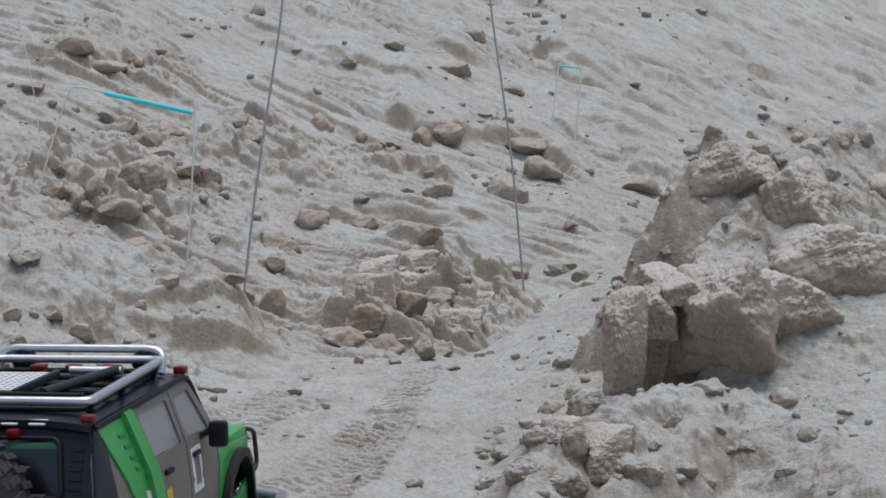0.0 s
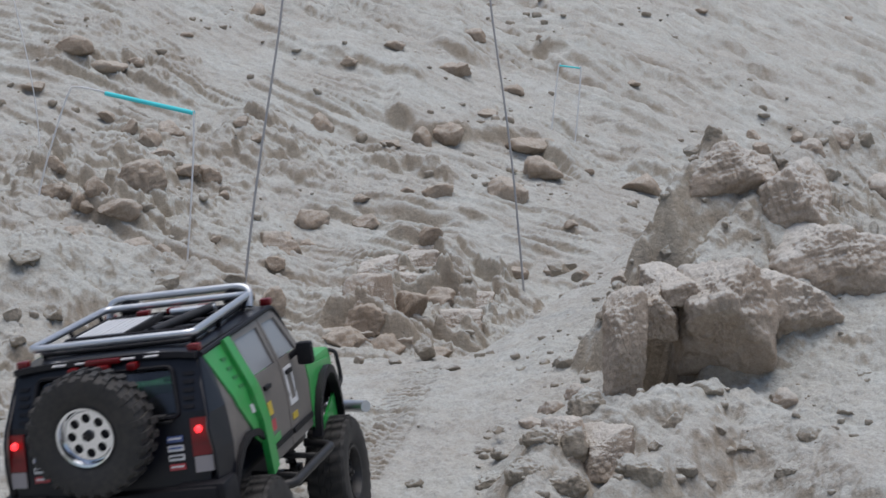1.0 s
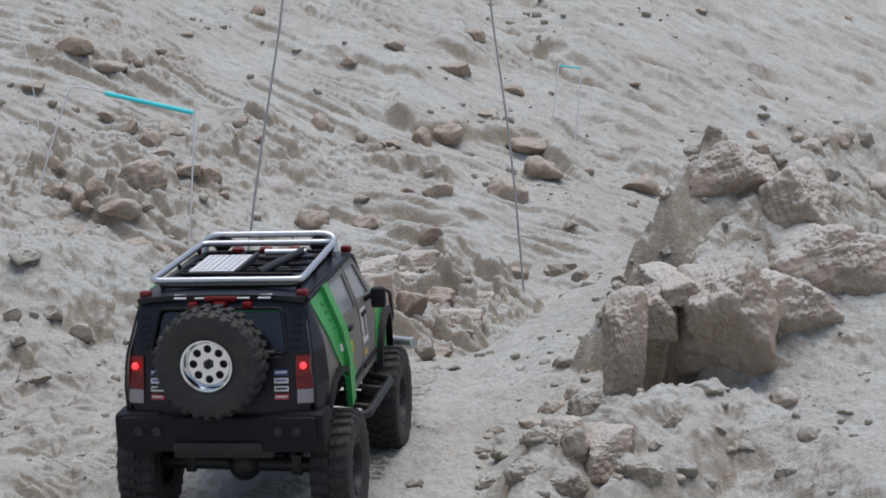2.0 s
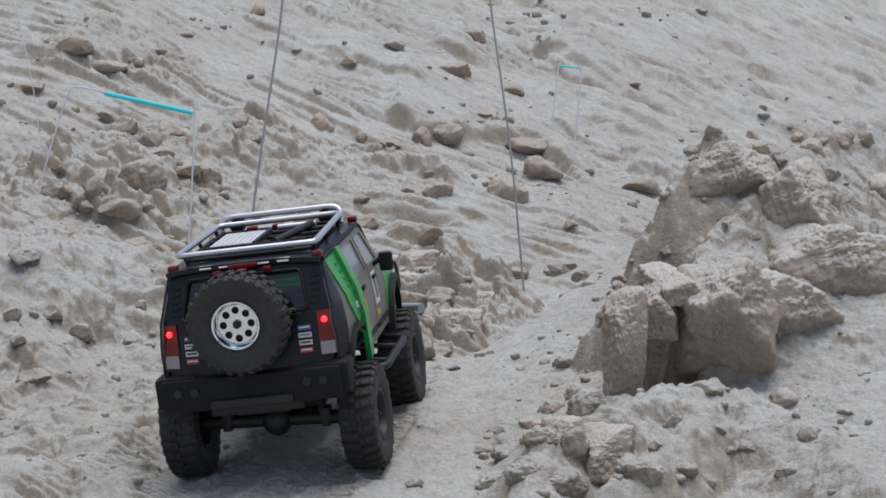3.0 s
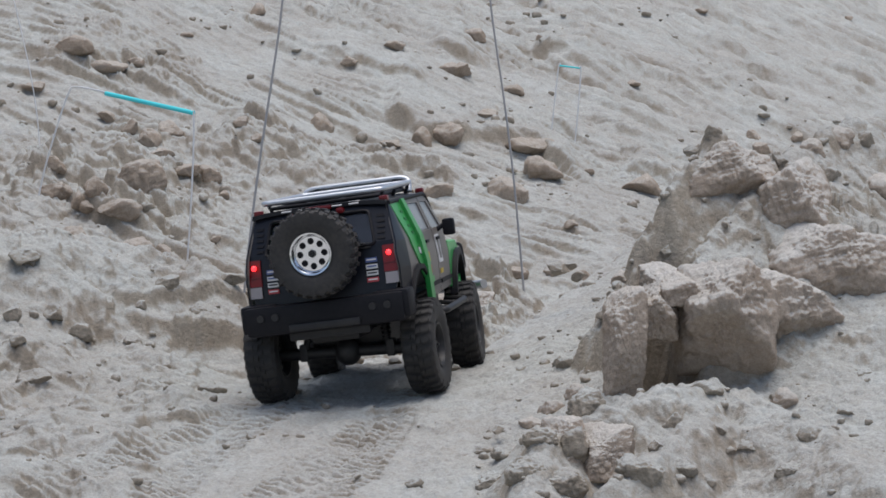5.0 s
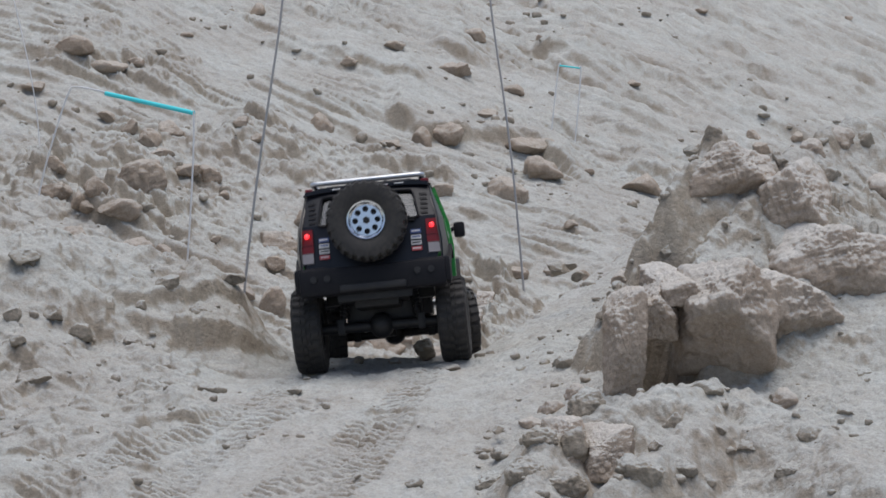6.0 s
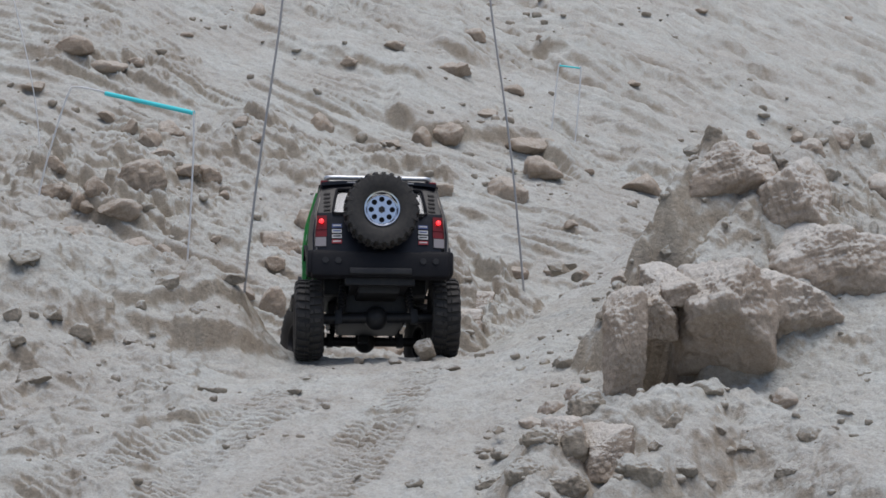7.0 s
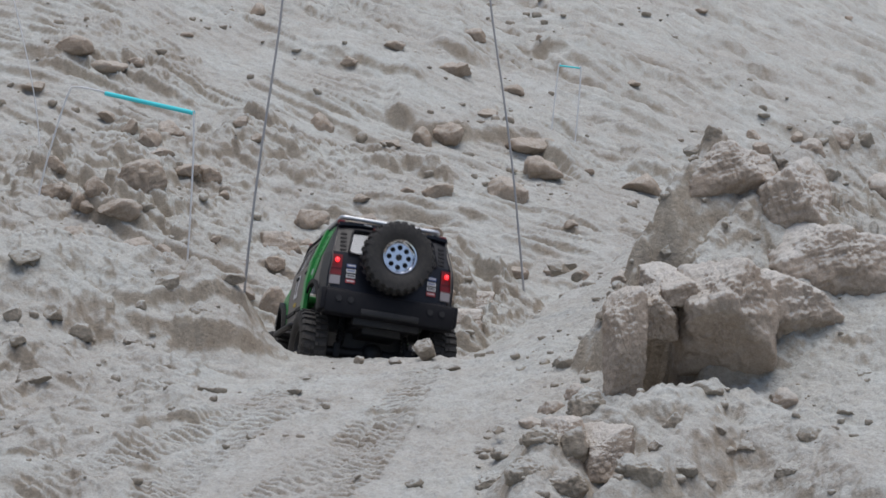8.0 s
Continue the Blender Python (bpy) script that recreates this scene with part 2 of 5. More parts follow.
def rows_of_strata(x, y):
    """Thin washed-out layers that run down across the hill, broken and uneven."""
    u = x * 0.95 - y * 0.31
    v = x * 0.31 + y * 0.95 + 0.09 * perlin(x * 1.7, y * 1.7, 61) + 0.03 * perlin(x * 5, y * 5, 65) + 0.008 * perlin(x * 17, y * 17, 68)

    def shelf(freq, seed, rise, share):
        s = (v * freq + 0.8 * perlin(u * 1.0, v * 1.5, seed) + 0.25 * perlin(u * 6, v * 7, seed + 1)) % 1.0
        on = step(perlin(u * 1.9, v * 2.9, seed + 20), share, share + 0.22) * step(perlin(u * 4.0, v * 9, seed + 21), -0.25, 0.05)
        return (np.where(s < rise, s / rise, (1 - s) / (1 - rise)) - 0.5) * on
    broad = 0.05 * perlin(u * 0.9, v * 1.6, 69)
    fine = 0.016 * (0.22 - np.abs(perlin(u * 1.6, v * 9, 63))) + 0.018 * (0.22 - np.abs(perlin(u * 3.0, v * 24, 64))) + 0.009 * (0.22 - np.abs(perlin(u * 6.0, v * 60, 66)))
    return broad + fine + 0.024 * shelf(4.1, 67, 0.12, 0.02) + 0.024 * shelf(9.3, 167, 0.12, 0.0) + 0.016 * shelf(21, 267, 0.14, -0.05) + 0.009 * shelf(44, 367, 0.2, -0.1)


def crust(x, y, k):
    """Broken caked surface: plates that end in sharp little steps."""
    n = perlin(x * k, y * k, 81) + 0.5 * perlin(x * k * 2.1, y * k * 2.1, 82) + 0.25 * perlin(x * k * 4.3, y * k * 4.3, 83)
    return np.abs(n)


TREADS = []


def tread(*points, half=0.029, deep=0.003):
    TREADS.append((np.array(points, float), half, deep))


tread((-0.131, 2.120), (-0.099, 2.206), (-0.062, 2.393), (-0.043, 2.554), (-0.027, 2.740))
tread((-0.426, 2.137), (-0.366, 2.282), (-0.300, 2.412), (-0.237, 2.517), (-0.186, 2.782))
tread((-0.312, 2.120), (-0.278, 2.282), (-0.222, 2.428), (-0.156, 2.550))
tread((-0.207, 2.120), (-0.160, 2.210), (-0.111, 2.320), (-0.069, 2.430))


def pressed_tracks(x, y):
    """Lug prints of the knobbly tyres along the ways driven before."""
    z = np.zeros_like(x)
    for pts, half, deep in TREADS:
        best = np.full(x.shape, 9.0)
        along = np.zeros_like(x)
        off = np.zeros_like(x)
        run = 0.0
        for a, b in zip(pts[:-1], pts[1:]):
            d = b - a
            length = np.hypot(*d)
            d = d / length
            s = np.clip((x - a[0]) * d[0] + (y - a[1]) * d[1], 0, length)
            dx, dy = x - a[0] - d[0] * s, y - a[1] - d[1] * s
            dist = np.hypot(dx, dy)
            nearer = dist < best
            best = np.where(nearer, dist, best)
            along = np.where(nearer, run + s, along)
            off = np.where(nearer, dx * d[1] - dy * d[0], off)
            run += length
        w = half * (1 + 0.18 * perlin(along * 14, along * 0, 91))
        inside = 1 - step(best, w * 0.82, w * 1.05)
        wave = np.sin(2 * np.pi * (along / 0.0118 + 0.10 * np.sign(off) + np.abs(off) / half * 0.22) + 0.4 * perlin(x * 25, y * 25, 93))
        fade = 0.5 + 0.5 * step(perlin(x * 9, y * 9, 92), -0.25, 0.2)
        lip = np.exp(-((best - w * 1.2) / (half * 0.22)) ** 2)
        z = z + inside * (-deep + 0.0036 * np.clip(wave * 1.5, -1, 1) * fade) + 0.0012 * lip
    return z


def ground_height(x, y):
    x, y = np.asarray(x, float), np.asarray(y, float)
    wx = x + 0.022 * perlin(x * 7, y * 7, 51) + 0.010 * perlin(x * 19, y * 19, 52) + 0.004 * perlin(x * 52, y * 52, 59)
    wy = y + 0.022 * perlin(x * 7, y * 7, 53) + 0.010 * perlin(x * 19, y * 19, 54) + 0.004 * perlin(x * 52, y * 52, 60)
    bank = step(np.maximum(x - np.interp(y, [1.9, 2.2, 2.7, 3.1, 3.6], [0.18, 0.13, 0.20, 0.33, 0.5]), 0), 0.0, 0.06) * (1 - step(y, 3.5, 3.9))
    near = near_ground(x * (1 - bank) + wx * bank, y * (1 - bank) + wy * bank)
    near = near - 0.055 * step(x, 0.17, 0.27) * (1 - step(y, 2.36, 2.5))
    rise = ridges(wx, wy, LEFT_BANK)
    hl = np.clip(0.5 + 0.5 * (rise - near) / 0.05, 0, 1) * step(-x, 0.2, 0.32)
    near = near * (1 - hl) + rise * hl + scarps(wx, wy, NEAR_LEDGES)
    broken, chips = blocks(wx, wy, 0.055, 400), blocks(wx * 1.1 + wy * 0.3, wy, 0.021, 410)
    # the mound: crests, slanting rills on its flanks, clods that stick out of loose sand
    rill = 0.3 - np.abs(perlin(wx * 16 + wy * 15, wy * 5 - wx * 5, 45))
    crags = ridges(wx, wy, RIDGES) + 0.020 * (0.25 - np.abs(perlin(wx * 8, wy * 8, 49))) + 0.012 * rill + (0.3 + 0.7 * step(y, 2.28, 2.42)) * (0.028 * np.maximum(broken - 0.05, 0) + 0.010 * np.maximum(chips, -0.1))
    hs = np.clip(0.5 + 0.5 * (crags - near) / 0.012, 0, 1) * step(x, 0.02, 0.10)
    near = near * (1 - hs) + crags * hs
    near = near - lump(x, y, 0.258, 2.455, 0.17, 0.036, 0.10, 0, 4.0)
    past = y - crest_line(x) - 0.025 * perlin(x * 7, y * 7, 50)
    near = near - 0.27 * np.sqrt(np.maximum(past, 0) ** 2 + 0.0004) - 0.9 * step(past, 0.4, 1.1) + 0.0054
    left = step(-x, 0.27, 0.36)
    calm = np.clip(0.30 + 0.45 * bank + 0.45 * left * step(y, 2.3, 2.9) + 0.25 * step(x, 0.05, 0.2), 0, 1.2)
    near = near + left * (0.030 * fbm(x * 5, y * 7, 4, 56) + 0.014 * np.maximum(chips - 0.02, 0) + 0.012 * (0.2 - np.abs(perlin(wx * 11, wy * 17, 39))) + 0.030 * np.maximum(broken - 0.12, 0) + 0.012 * np.maximum(blocks(wx, wy * 0.8, 0.12, 430) - 0.12, 0))
    near = near + calm * (0.007 * fbm(x * 22, y * 22, 3, 57) + 0.004 * crust(x, y, 30)) + 0.006 * perlin(x * 8, y * 8, 58) + 0.004 * (0.25 - np.abs(perlin(x * 30, y * 42, 48))) * (0.3 + calm) + 0.003 * crust(x, y, 90) + 0.004 * (0.2 - np.abs(perlin(x * 46, y * 60, 38)))
    near = near + 0.5 * calm * (1 - 0.7 * bank) * pebbles(x, y, 0.06, 100, 0.22) + 0.5 * pebbles(x, y, 0.02, 110, 0.2) * (0.4 + calm) + 0.5 * pebbles(x, y, 0.010, 112, 0.3)
    near = near + (0.014 * (0.2 - np.abs(perlin(x * 6, y * 9, 44))) + 0.010 * (0.2 - np.abs(perlin(x * 15, y * 22, 43)))) * (1 - 0.6 * bank)
    near = near + pressed_tracks(x, y)
    far = hill(x, y)
    rough = step(y, 3.3, 4.0)
    fx, fy = wx + 0.03 * perlin(x * 3, y * 3, 55), wy + 0.03 * perlin(x * 3, y * 3, 57)
    lumpy = np.clip(lump(x, y, -0.66, 4.5, 1.0, 0.30, 0.40) + lump(x, y, -0.02, 4.05, 1.0, 0.24, 0.24) + 0.5 * step(fbm(x * 1.9, y * 1.9, 2, 74), 0.02, 0.4) * (1 - step(y, 5.6, 6.4)), 0, 1)
    flute = 0.25 - np.abs(perlin(fx * 26 - fy * 7, fy * 6, 72))
    far = far + rough * (rows_of_strata(x, y) + 0.06 * fbm(x * 1.4, y * 1.4, 2, 70) + scarps(fx, fy, SCARPS)
                         + lumpy * (0.045 * np.maximum(broken, -0.05) + 0.075 * np.maximum(blocks(fx, fy, 0.13, 420) - 0.04, 0) + 0.010 * flute)
                         + 0.010 * (0.3 + lumpy) * fbm(x * 14, y * 14, 3, 75) + (0.006 + 0.016 * lumpy) * np.maximum(chips, -0.1) + 0.006 * (0.3 - np.abs(perlin(x * 34, y * 34, 47))))
    far = far + rough * (0.6 * pebbles(x, y, 0.13, 120, 0.3) * lumpy + 0.55 * pebbles(x, y, 0.045, 130, 0.25) * (0.4 + lumpy) + 0.5 * pebbles(x, y, 0.022, 132, 0.2))
    away = step(y, 5.4, 6.6)
    far = far + away * (0.05 * (0.2 - np.abs(perlin(x * 1.3, y * 3.4 + x, 34))) + 0.070 * (0.2 - np.abs(perlin(x * 2.2, y * 8 + 2 * x, 35))) + 0.042 * (0.2 - np.abs(perlin(x * 4, y * 19 + 3 * x, 36))) + 0.022 * (0.2 - np.abs(perlin(x * 9, y * 30 + 5 * x, 37))))
    k = 0.03
    h = np.clip(0.5 + 0.5 * (near - far) / k, 0, 1)
    return far * (1 - h) + near * h + k * h * (1 - h)


def broad_height(x, y):
    """The same ground without its small forms."""
    near = near_ground(x, y) - 0.27 * np.maximum(y - crest_line(x), 0)
    far = hill(x, y) + step(y, 3.3, 4.0) * 0.06 * perlin(x * 0.7, y * 0.7, 70)
    h = np.clip(0.5 + 0.5 * (near - far) / 0.06, 0, 1)
    return far * (1 - h) + near * h


def ground_sheet():
    """One sheet round the viewpoint's plan, fine where the ground is looked at, coarse to the horizon."""
    fine = np.radians(np.linspace(-13.5, 13.5, 640))
    side = np.radians(13.5) + (np.pi - np.radians(13.5)) * np.linspace(0, 1, 34)[1:] ** 2.2
    ang = np.concatenate([-side[::-1][1:], fine, side])
    rad = np.concatenate([np.linspace(0.25, 1.75, 30), np.arange(1.753, 2.1, 0.0032), np.arange(2.1, 2.8, 0.0023), np.arange(2.8, 3.3, 0.0032), 3.3 + np.cumsum(np.linspace(0.0032, 0.0052, 500)),
                          5.4 + np.cumsum(np.linspace(0.0055, 0.0215, 355)), np.geomspace(10.2, 400, 26)])
    a, r = np.meshgrid(ang, rad)
    x, y = np.sin(a) * r, np.cos(a) * r
    z = ground_height(x, y)
    # plain sand where the sheet is coarse
    out = np.maximum(step(np.abs(a), np.radians(13.6), np.radians(19)), 1 - step(r, 1.3, 1.72))
    z = z * (1 - out) + broad_height(x, y) * out
    nr, na = x.shape
    co = np.stack([x, y, z], -1).reshape(-1, 3)
    i = np.arange(nr * na).reshape(nr, na)
    nxt = np.roll(i, -1, 1)
    quads = np.stack([i[:-1], nxt[:-1], nxt[1:], i[1:]], -1).reshape(-1, 4)
    c = len(co)
    co = np.vstack([co, [[0, 0, co[:na, 2].mean()]]])
    fan = np.stack([np.full(na, c), nxt[0], i[0]], -1)
    me = bpy.data.meshes.new("ground")
    me.vertices.add(len(co))
    me.vertices.foreach_set("co", co.astype(np.float32).ravel())
    me.loops.add(quads.size + fan.size)
    me.loops.foreach_set("vertex_index", np.concatenate([quads[:, ::-1].ravel(), fan[:, ::-1].ravel()]).astype(np.int32))
    me.polygons.add(len(quads) + len(fan))
    starts = np.concatenate([np.arange(len(quads)) * 4, quads.size + np.arange(na) * 3])
    me.polygons.foreach_set("loop_start", starts.astype(np.int32))
    me.update(calc_edges=True)
    me.validate()
    me.polygons.foreach_set("use_smooth", np.ones(len(me.polygons), bool))
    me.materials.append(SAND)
    return tagged(new("ground", me), "pale dry quarry sand, crumbling slopes and tyre-marked track", "ground", kind="structure")


ground = ground_sheet()


# ---- small mesh tools ----
def part(name, bm, mat, parent=None, label="", smooth=False):
    me = bpy.data.meshes.new(name)
    bmesh.ops.recalc_face_normals(bm, faces=bm.faces)
    bm.to_mesh(me)
    bm.free()
    if smooth:
        me.polygons.foreach_set("use_smooth", np.ones(len(me.polygons), bool))
        me.set_sharp_from_angle(angle=radians(38))
    me.materials.append(mat)
    ob = new(name, me)
    ob.parent = parent
    return tagged(ob, label)


def box(bm, x0, x1, y0, y1, z0, z1, bevel=0.0, m=None):
    made = bmesh.ops.create_cube(bm, size=1, matrix=(m or Matrix()) @ Matrix.Translation(((x0 + x1) / 2, (y0 + y1) / 2, (z0 + z1) / 2)) @ Matrix.Diagonal((x1 - x0, y1 - y0, z1 - z0, 1)))
    if bevel:
        edges = {e for v in made["verts"] for e in v.link_edges}
        bmesh.ops.bevel(bm, geom=list(edges), offset=bevel, segments=2, affect="EDGES", profile=0.6)


def rod(bm, a, b, r, r2=None, segs=12):
    a, b = Vector(a), Vector(b)
    turn = (b - a).to_track_quat("Z", "Y").to_matrix().to_4x4()
    bmesh.ops.create_cone(bm, cap_ends=True, segments=segs, radius1=r, radius2=r if r2 is None else r2, depth=(b - a).length, matrix=Matrix.Translation((a + b) / 2) @ turn)


def rounded(points, radius, closed=False, steps=5):
    """A way with its corners rounded."""
    pts, out = [Vector(p) for p in points], []
    n = len(pts)
    for i, p in enumerate(pts):
        if not closed and i in (0, n - 1):
            out.append(p)
            continue
        a, b = pts[i - 1] - p, pts[(i + 1) % n] - p
        ra, rb = min(radius, a.length * 0.45), min(radius, b.length * 0.45)
        s, e = p + a.normalized() * ra, p + b.normalized() * rb
        for k in range(steps + 1):
            t = k / steps
            out.append(s * (1 - t) ** 2 + p * 2 * t * (1 - t) + e * t * t)
    return out


def tube(bm, points, r, closed=False, segs=10, tip=None):
    """A round bar along a way; tip: its radius at the far end."""
    pts = [Vector(p) for p in points]
    n, rings, side = len(pts), [], None
    for i, p in enumerate(pts):
        d = (pts[(i + 1) % n] - pts[i - 1]) if closed else (pts[min(i + 1, n - 1)] - pts[max(i - 1, 0)])
        d.normalize()
        if side is None:
            side = d.orthogonal().normalized()
        side = (side - d * side.dot(d)).normalized()
        up = d.cross(side)
        rr = r if tip is None else r + (tip - r) * i / (n - 1)
        rings.append([bm.verts.new(p + (side * math.cos(a) + up * math.sin(a)) * rr) for a in [2 * math.pi * k / segs for k in range(segs)]])
    for i in range(n if closed else n - 1):
        a, b = rings[i], rings[(i + 1) % n]
        shift = 0
        if closed and i == n - 1:
            shift = min(range(segs), key=lambda s: (a[0].co - b[s].co).length)
        for k in range(segs):
            bm.faces.new((a[k], a[(k + 1) % segs], b[(k + 1 + shift) % segs], b[(k + shift) % segs]))
    if not closed:
        bm.faces.new(rings[0][::-1])
        bm.faces.new(rings[-1])


def plate(outline, place, thick, holes=(), cuts=()):
    """A plate: a flat outline (and holes) filled, bent by place(u, v) -> point and normal, with a thickness."""
    bm = bmesh.new()
    edges = []
    for ring in (outline, *holes):
        vs = [bm.verts.new((u, v, 0)) for u, v in ring]
        edges += [bm.edges.new((vs[i], vs[(i + 1) % len(vs)])) for i in range(len(vs))]
    bmesh.ops.triangle_fill(bm, use_beauty=True, use_dissolve=False, edges=edges)
    for axis, at in cuts:
        co, no = ((at, 0, 0), (1, 0, 0)) if axis == "u" else ((0, at, 0), (0, 1, 0))
        bmesh.ops.bisect_plane(bm, geom=bm.verts[:] + bm.edges[:] + bm.faces[:], plane_co=co, plane_no=no)
    front = bm.faces[:]
    back = bmesh.ops.duplicate(bm, geom=front)
    twin = {v: w for v, w in back["vert_map"].items() if v in set(bm.verts)}
    rim = [e for f in front for e in f.edges if len(e.link_faces) == 1]
    rim = list(dict.fromkeys(rim))
    for e in rim:
        a, b = e.verts
        bm.faces.new((a, b, twin[b], twin[a]))
    spots = {}
    for f in front:
        for v in f.verts:
            spots[v] = v.co.copy()
    for v, uv in spots.items():
        p, n = place(uv.x, uv.y)
        v.co = p
        twin[v].co = p - n * thick
    return bm


def circle(cu, cv, r, n=16, flip=False):
    return [(cu + r * math.cos(2 * math.pi * k / n), cv + r * math.sin(2 * math.pi * k / n)) for k in range(n)][:: -1 if flip else 1]


# ---- materials of the truck ----
def worn(name, color, rough, dusty=0.25, metal=0.0, dust=(0.42, 0.36, 0.30)):
    """Paint, rubber or metal with a veil of blown sand in patches."""
    m = material(name, color, rough, metal)
    n, l = m.node_tree.nodes, m.node_tree.links
    b = n["Principled BSDF"]
    co = n.new("ShaderNodeTexCoord")
    a, c = n.new("ShaderNodeTexNoise"), n.new("ShaderNodeTexNoise")
    a.inputs["Scale"].default_value, a.inputs["Detail"].default_value = 28, 6
    c.inputs["Scale"].default_value, c.inputs["Detail"].default_value = 190, 3
    for t in (a, c):
        l.new(co.outputs["Object"], t.inputs["Vector"])
    mul = n.new("ShaderNodeMath")
    mul.operation = "MULTIPLY"
    l.new(a.outputs["Fac"], mul.inputs[0]), l.new(c.outputs["Fac"], mul.inputs[1])
    r = n.new("ShaderNodeMapRange")
    r.inputs["From Min"].default_value, r.inputs["From Max"].default_value = 0.16, 0.45
    r.inputs["To Min"].default_value, r.inputs["To Max"].default_value = 0.0, dusty
    l.new(mul.outputs[0], r.inputs["Value"])
    x = n.new("ShaderNodeMix")
    x.data_type = "RGBA"
    x.inputs[6].default_value, x.inputs[7].default_value = (*color, 1), (*dust, 1)
    l.new(r.outputs[0], x.inputs[0])
    l.new(x.outputs[2], b.inputs["Base Color"])
    q = n.new("ShaderNodeMath")
    q.operation = "MULTIPLY_ADD"
    q.inputs[1].default_value, q.inputs[2].default_value = 0.6, rough
    l.new(r.outputs[0], q.inputs[0])
    l.new(q.outputs[0], b.inputs["Roughness"])
    return m


BLACK = worn("black_paint", (0.006, 0.007, 0.012), 0.32, 0.012)
BLACK.node_tree.nodes["Principled BSDF"].inputs["Specular IOR Level"].default_value = 0.35
TRIM = worn("black_plastic", (0.005, 0.005, 0.008), 0.55, 0.012)
TRIM.node_tree.nodes["Principled BSDF"].inputs["Specular IOR Level"].default_value = 0.25
GREY = worn("grey_brown_paint", (0.125, 0.113, 0.105), 0.38, 0.18)
GREEN = worn("green_paint", (0.022, 0.30, 0.062), 0.33, 0.12)
SHADE_GREEN = worn("slot_shade_green", (0.012, 0.16, 0.035), 0.4, 0.1)
RUBBER = worn("tyre_rubber", (0.020, 0.019, 0.019), 0.7, 0.10, dust=(0.25, 0.21, 0.17))
STEEL = worn("brushed_aluminium", (0.82, 0.83, 0.85), 0.11, 0.03, 1.0)
SILVER = worn("silver_tube", (0.55, 0.57, 0.60), 0.36, 0.10, 0.85)
DARK_STEEL = worn("dark_metal", (0.022, 0.022, 0.024), 0.5, 0.04, 0.4)
LADDER = worn("pale_aluminium_sheet", (0.62, 0.63, 0.65), 0.45, 0.05, 0.25)
SMOKED = worn("silver_smoked_window", (0.30, 0.31, 0.33), 0.22, 0.10, 0.35)
WHITE = worn("white_sticker", (0.62, 0.62, 0.63), 0.5, 0.1)
RED_STICKER = worn("red_sticker", (0.42, 0.05, 0.06), 0.5, 0.1)
BLUE_STICKER = worn("blue_sticker", (0.06, 0.10, 0.26), 0.5, 0.1)
YELLOW_STICKER = worn("yellow_sticker", (0.50, 0.36, 0.03), 0.5, 0.1)
RED_LENS = material("red_lens", (0.15, 0.006, 0.008), 0.3)
CLEAR_LENS = material("pale_lens", (0.27, 0.25, 0.26), 0.3)
LED = material("red_led", (0.9, 0.05, 0.05), 0.4)
LED.node_tree.nodes["Principled BSDF"].inputs["Emission Color"].default_value = (1, 0.03, 0.04, 1)
LED.node_tree.nodes["Principled BSDF"].inputs["Emission Strength"].default_value = 2.2


def pane_material():
    m = bpy.data.materials.new("window_pane")
    m.use_nodes = True
    n, l = m.node_tree.nodes, m.node_tree.links
    n.clear()
    out, mixer = n.new("ShaderNodeOutputMaterial"), n.new("ShaderNodeMixShader")
    clear, gloss = n.new("ShaderNodeBsdfTransparent"), n.new("ShaderNodeBsdfGlossy")
    clear.inputs[0].default_value = (0.40, 0.42, 0.46, 1)
    gloss.inputs["Roughness"].default_value = 0.2
    fr = n.new("ShaderNodeFresnel")
    fr.inputs[0].default_value = 1.7
    l.new(fr.outputs[0], mixer.inputs[0])
    l.new(clear.outputs[0], mixer.inputs[1]), l.new(gloss.outputs[0], mixer.inputs[2])
    l.new(mixer.outputs[0], out.inputs[0])
    return m


PANE = pane_material()

# ---- the truck: x across, y ahead, z up; its base lies between the wheels ----
truck = tagged(new("toy_truck"), "black, grey and green radio-controlled toy truck with dusty knobbly tyres", "toy truck")
LIFT = Matrix.Translation((0, -0.2, 0.178))


def fit_part(name, bm, mat, parent=None, label="", smooth=True):
    """A part in the truck's body measures: tail lamps at y 0, z 0."""
    bm.transform(LIFT)
    return part(name, bm, mat, parent or truck, label, smooth)


def half_width(y, z):
    w = float(np.interp(z, [-0.085, -0.02, 0.012, 0.062], [0.099, 0.1005, 0.097, 0.0815]))
    return w - float(np.interp(y, [0.0, 0.03, 0.27, 0.33, 0.40], [0.006, 0.0, 0.0, 0.003, 0.012]))


def flank(side, proud=0.0):
    def place(u, v):
        return Vector((side * (half_width(u, v) + proud), u, v)), Vector((side, 0, 0.12 if v < 0.012 else 0.3)).normalized()
    return place


def tail_y(z):
    return float(np.interp(z, [-0.085, 0.0, 0.014, 0.062], [-0.011, 0.0, 0.003, 0.026]))


def tail(proud=0.0):
    def place(u, v):
        return Vector((u, tail_y(v) - proud + 0.006 * (abs(u) / 0.09) ** 4, v)), Vector((0, -1, 0.2)).normalized()
    return place


SIDE_CUTS = [("v", z) for z in (-0.05, -0.02, 0.012, 0.03, 0.05)] + [("u", y) for y in (0.03, 0.15, 0.27, 0.33)]
TAIL_CUTS = [("v", z) for z in (-0.04, 0.0, 0.014, 0.04)] + [("u", x) for x in (-0.07, -0.045, 0.0, 0.045, 0.07)]


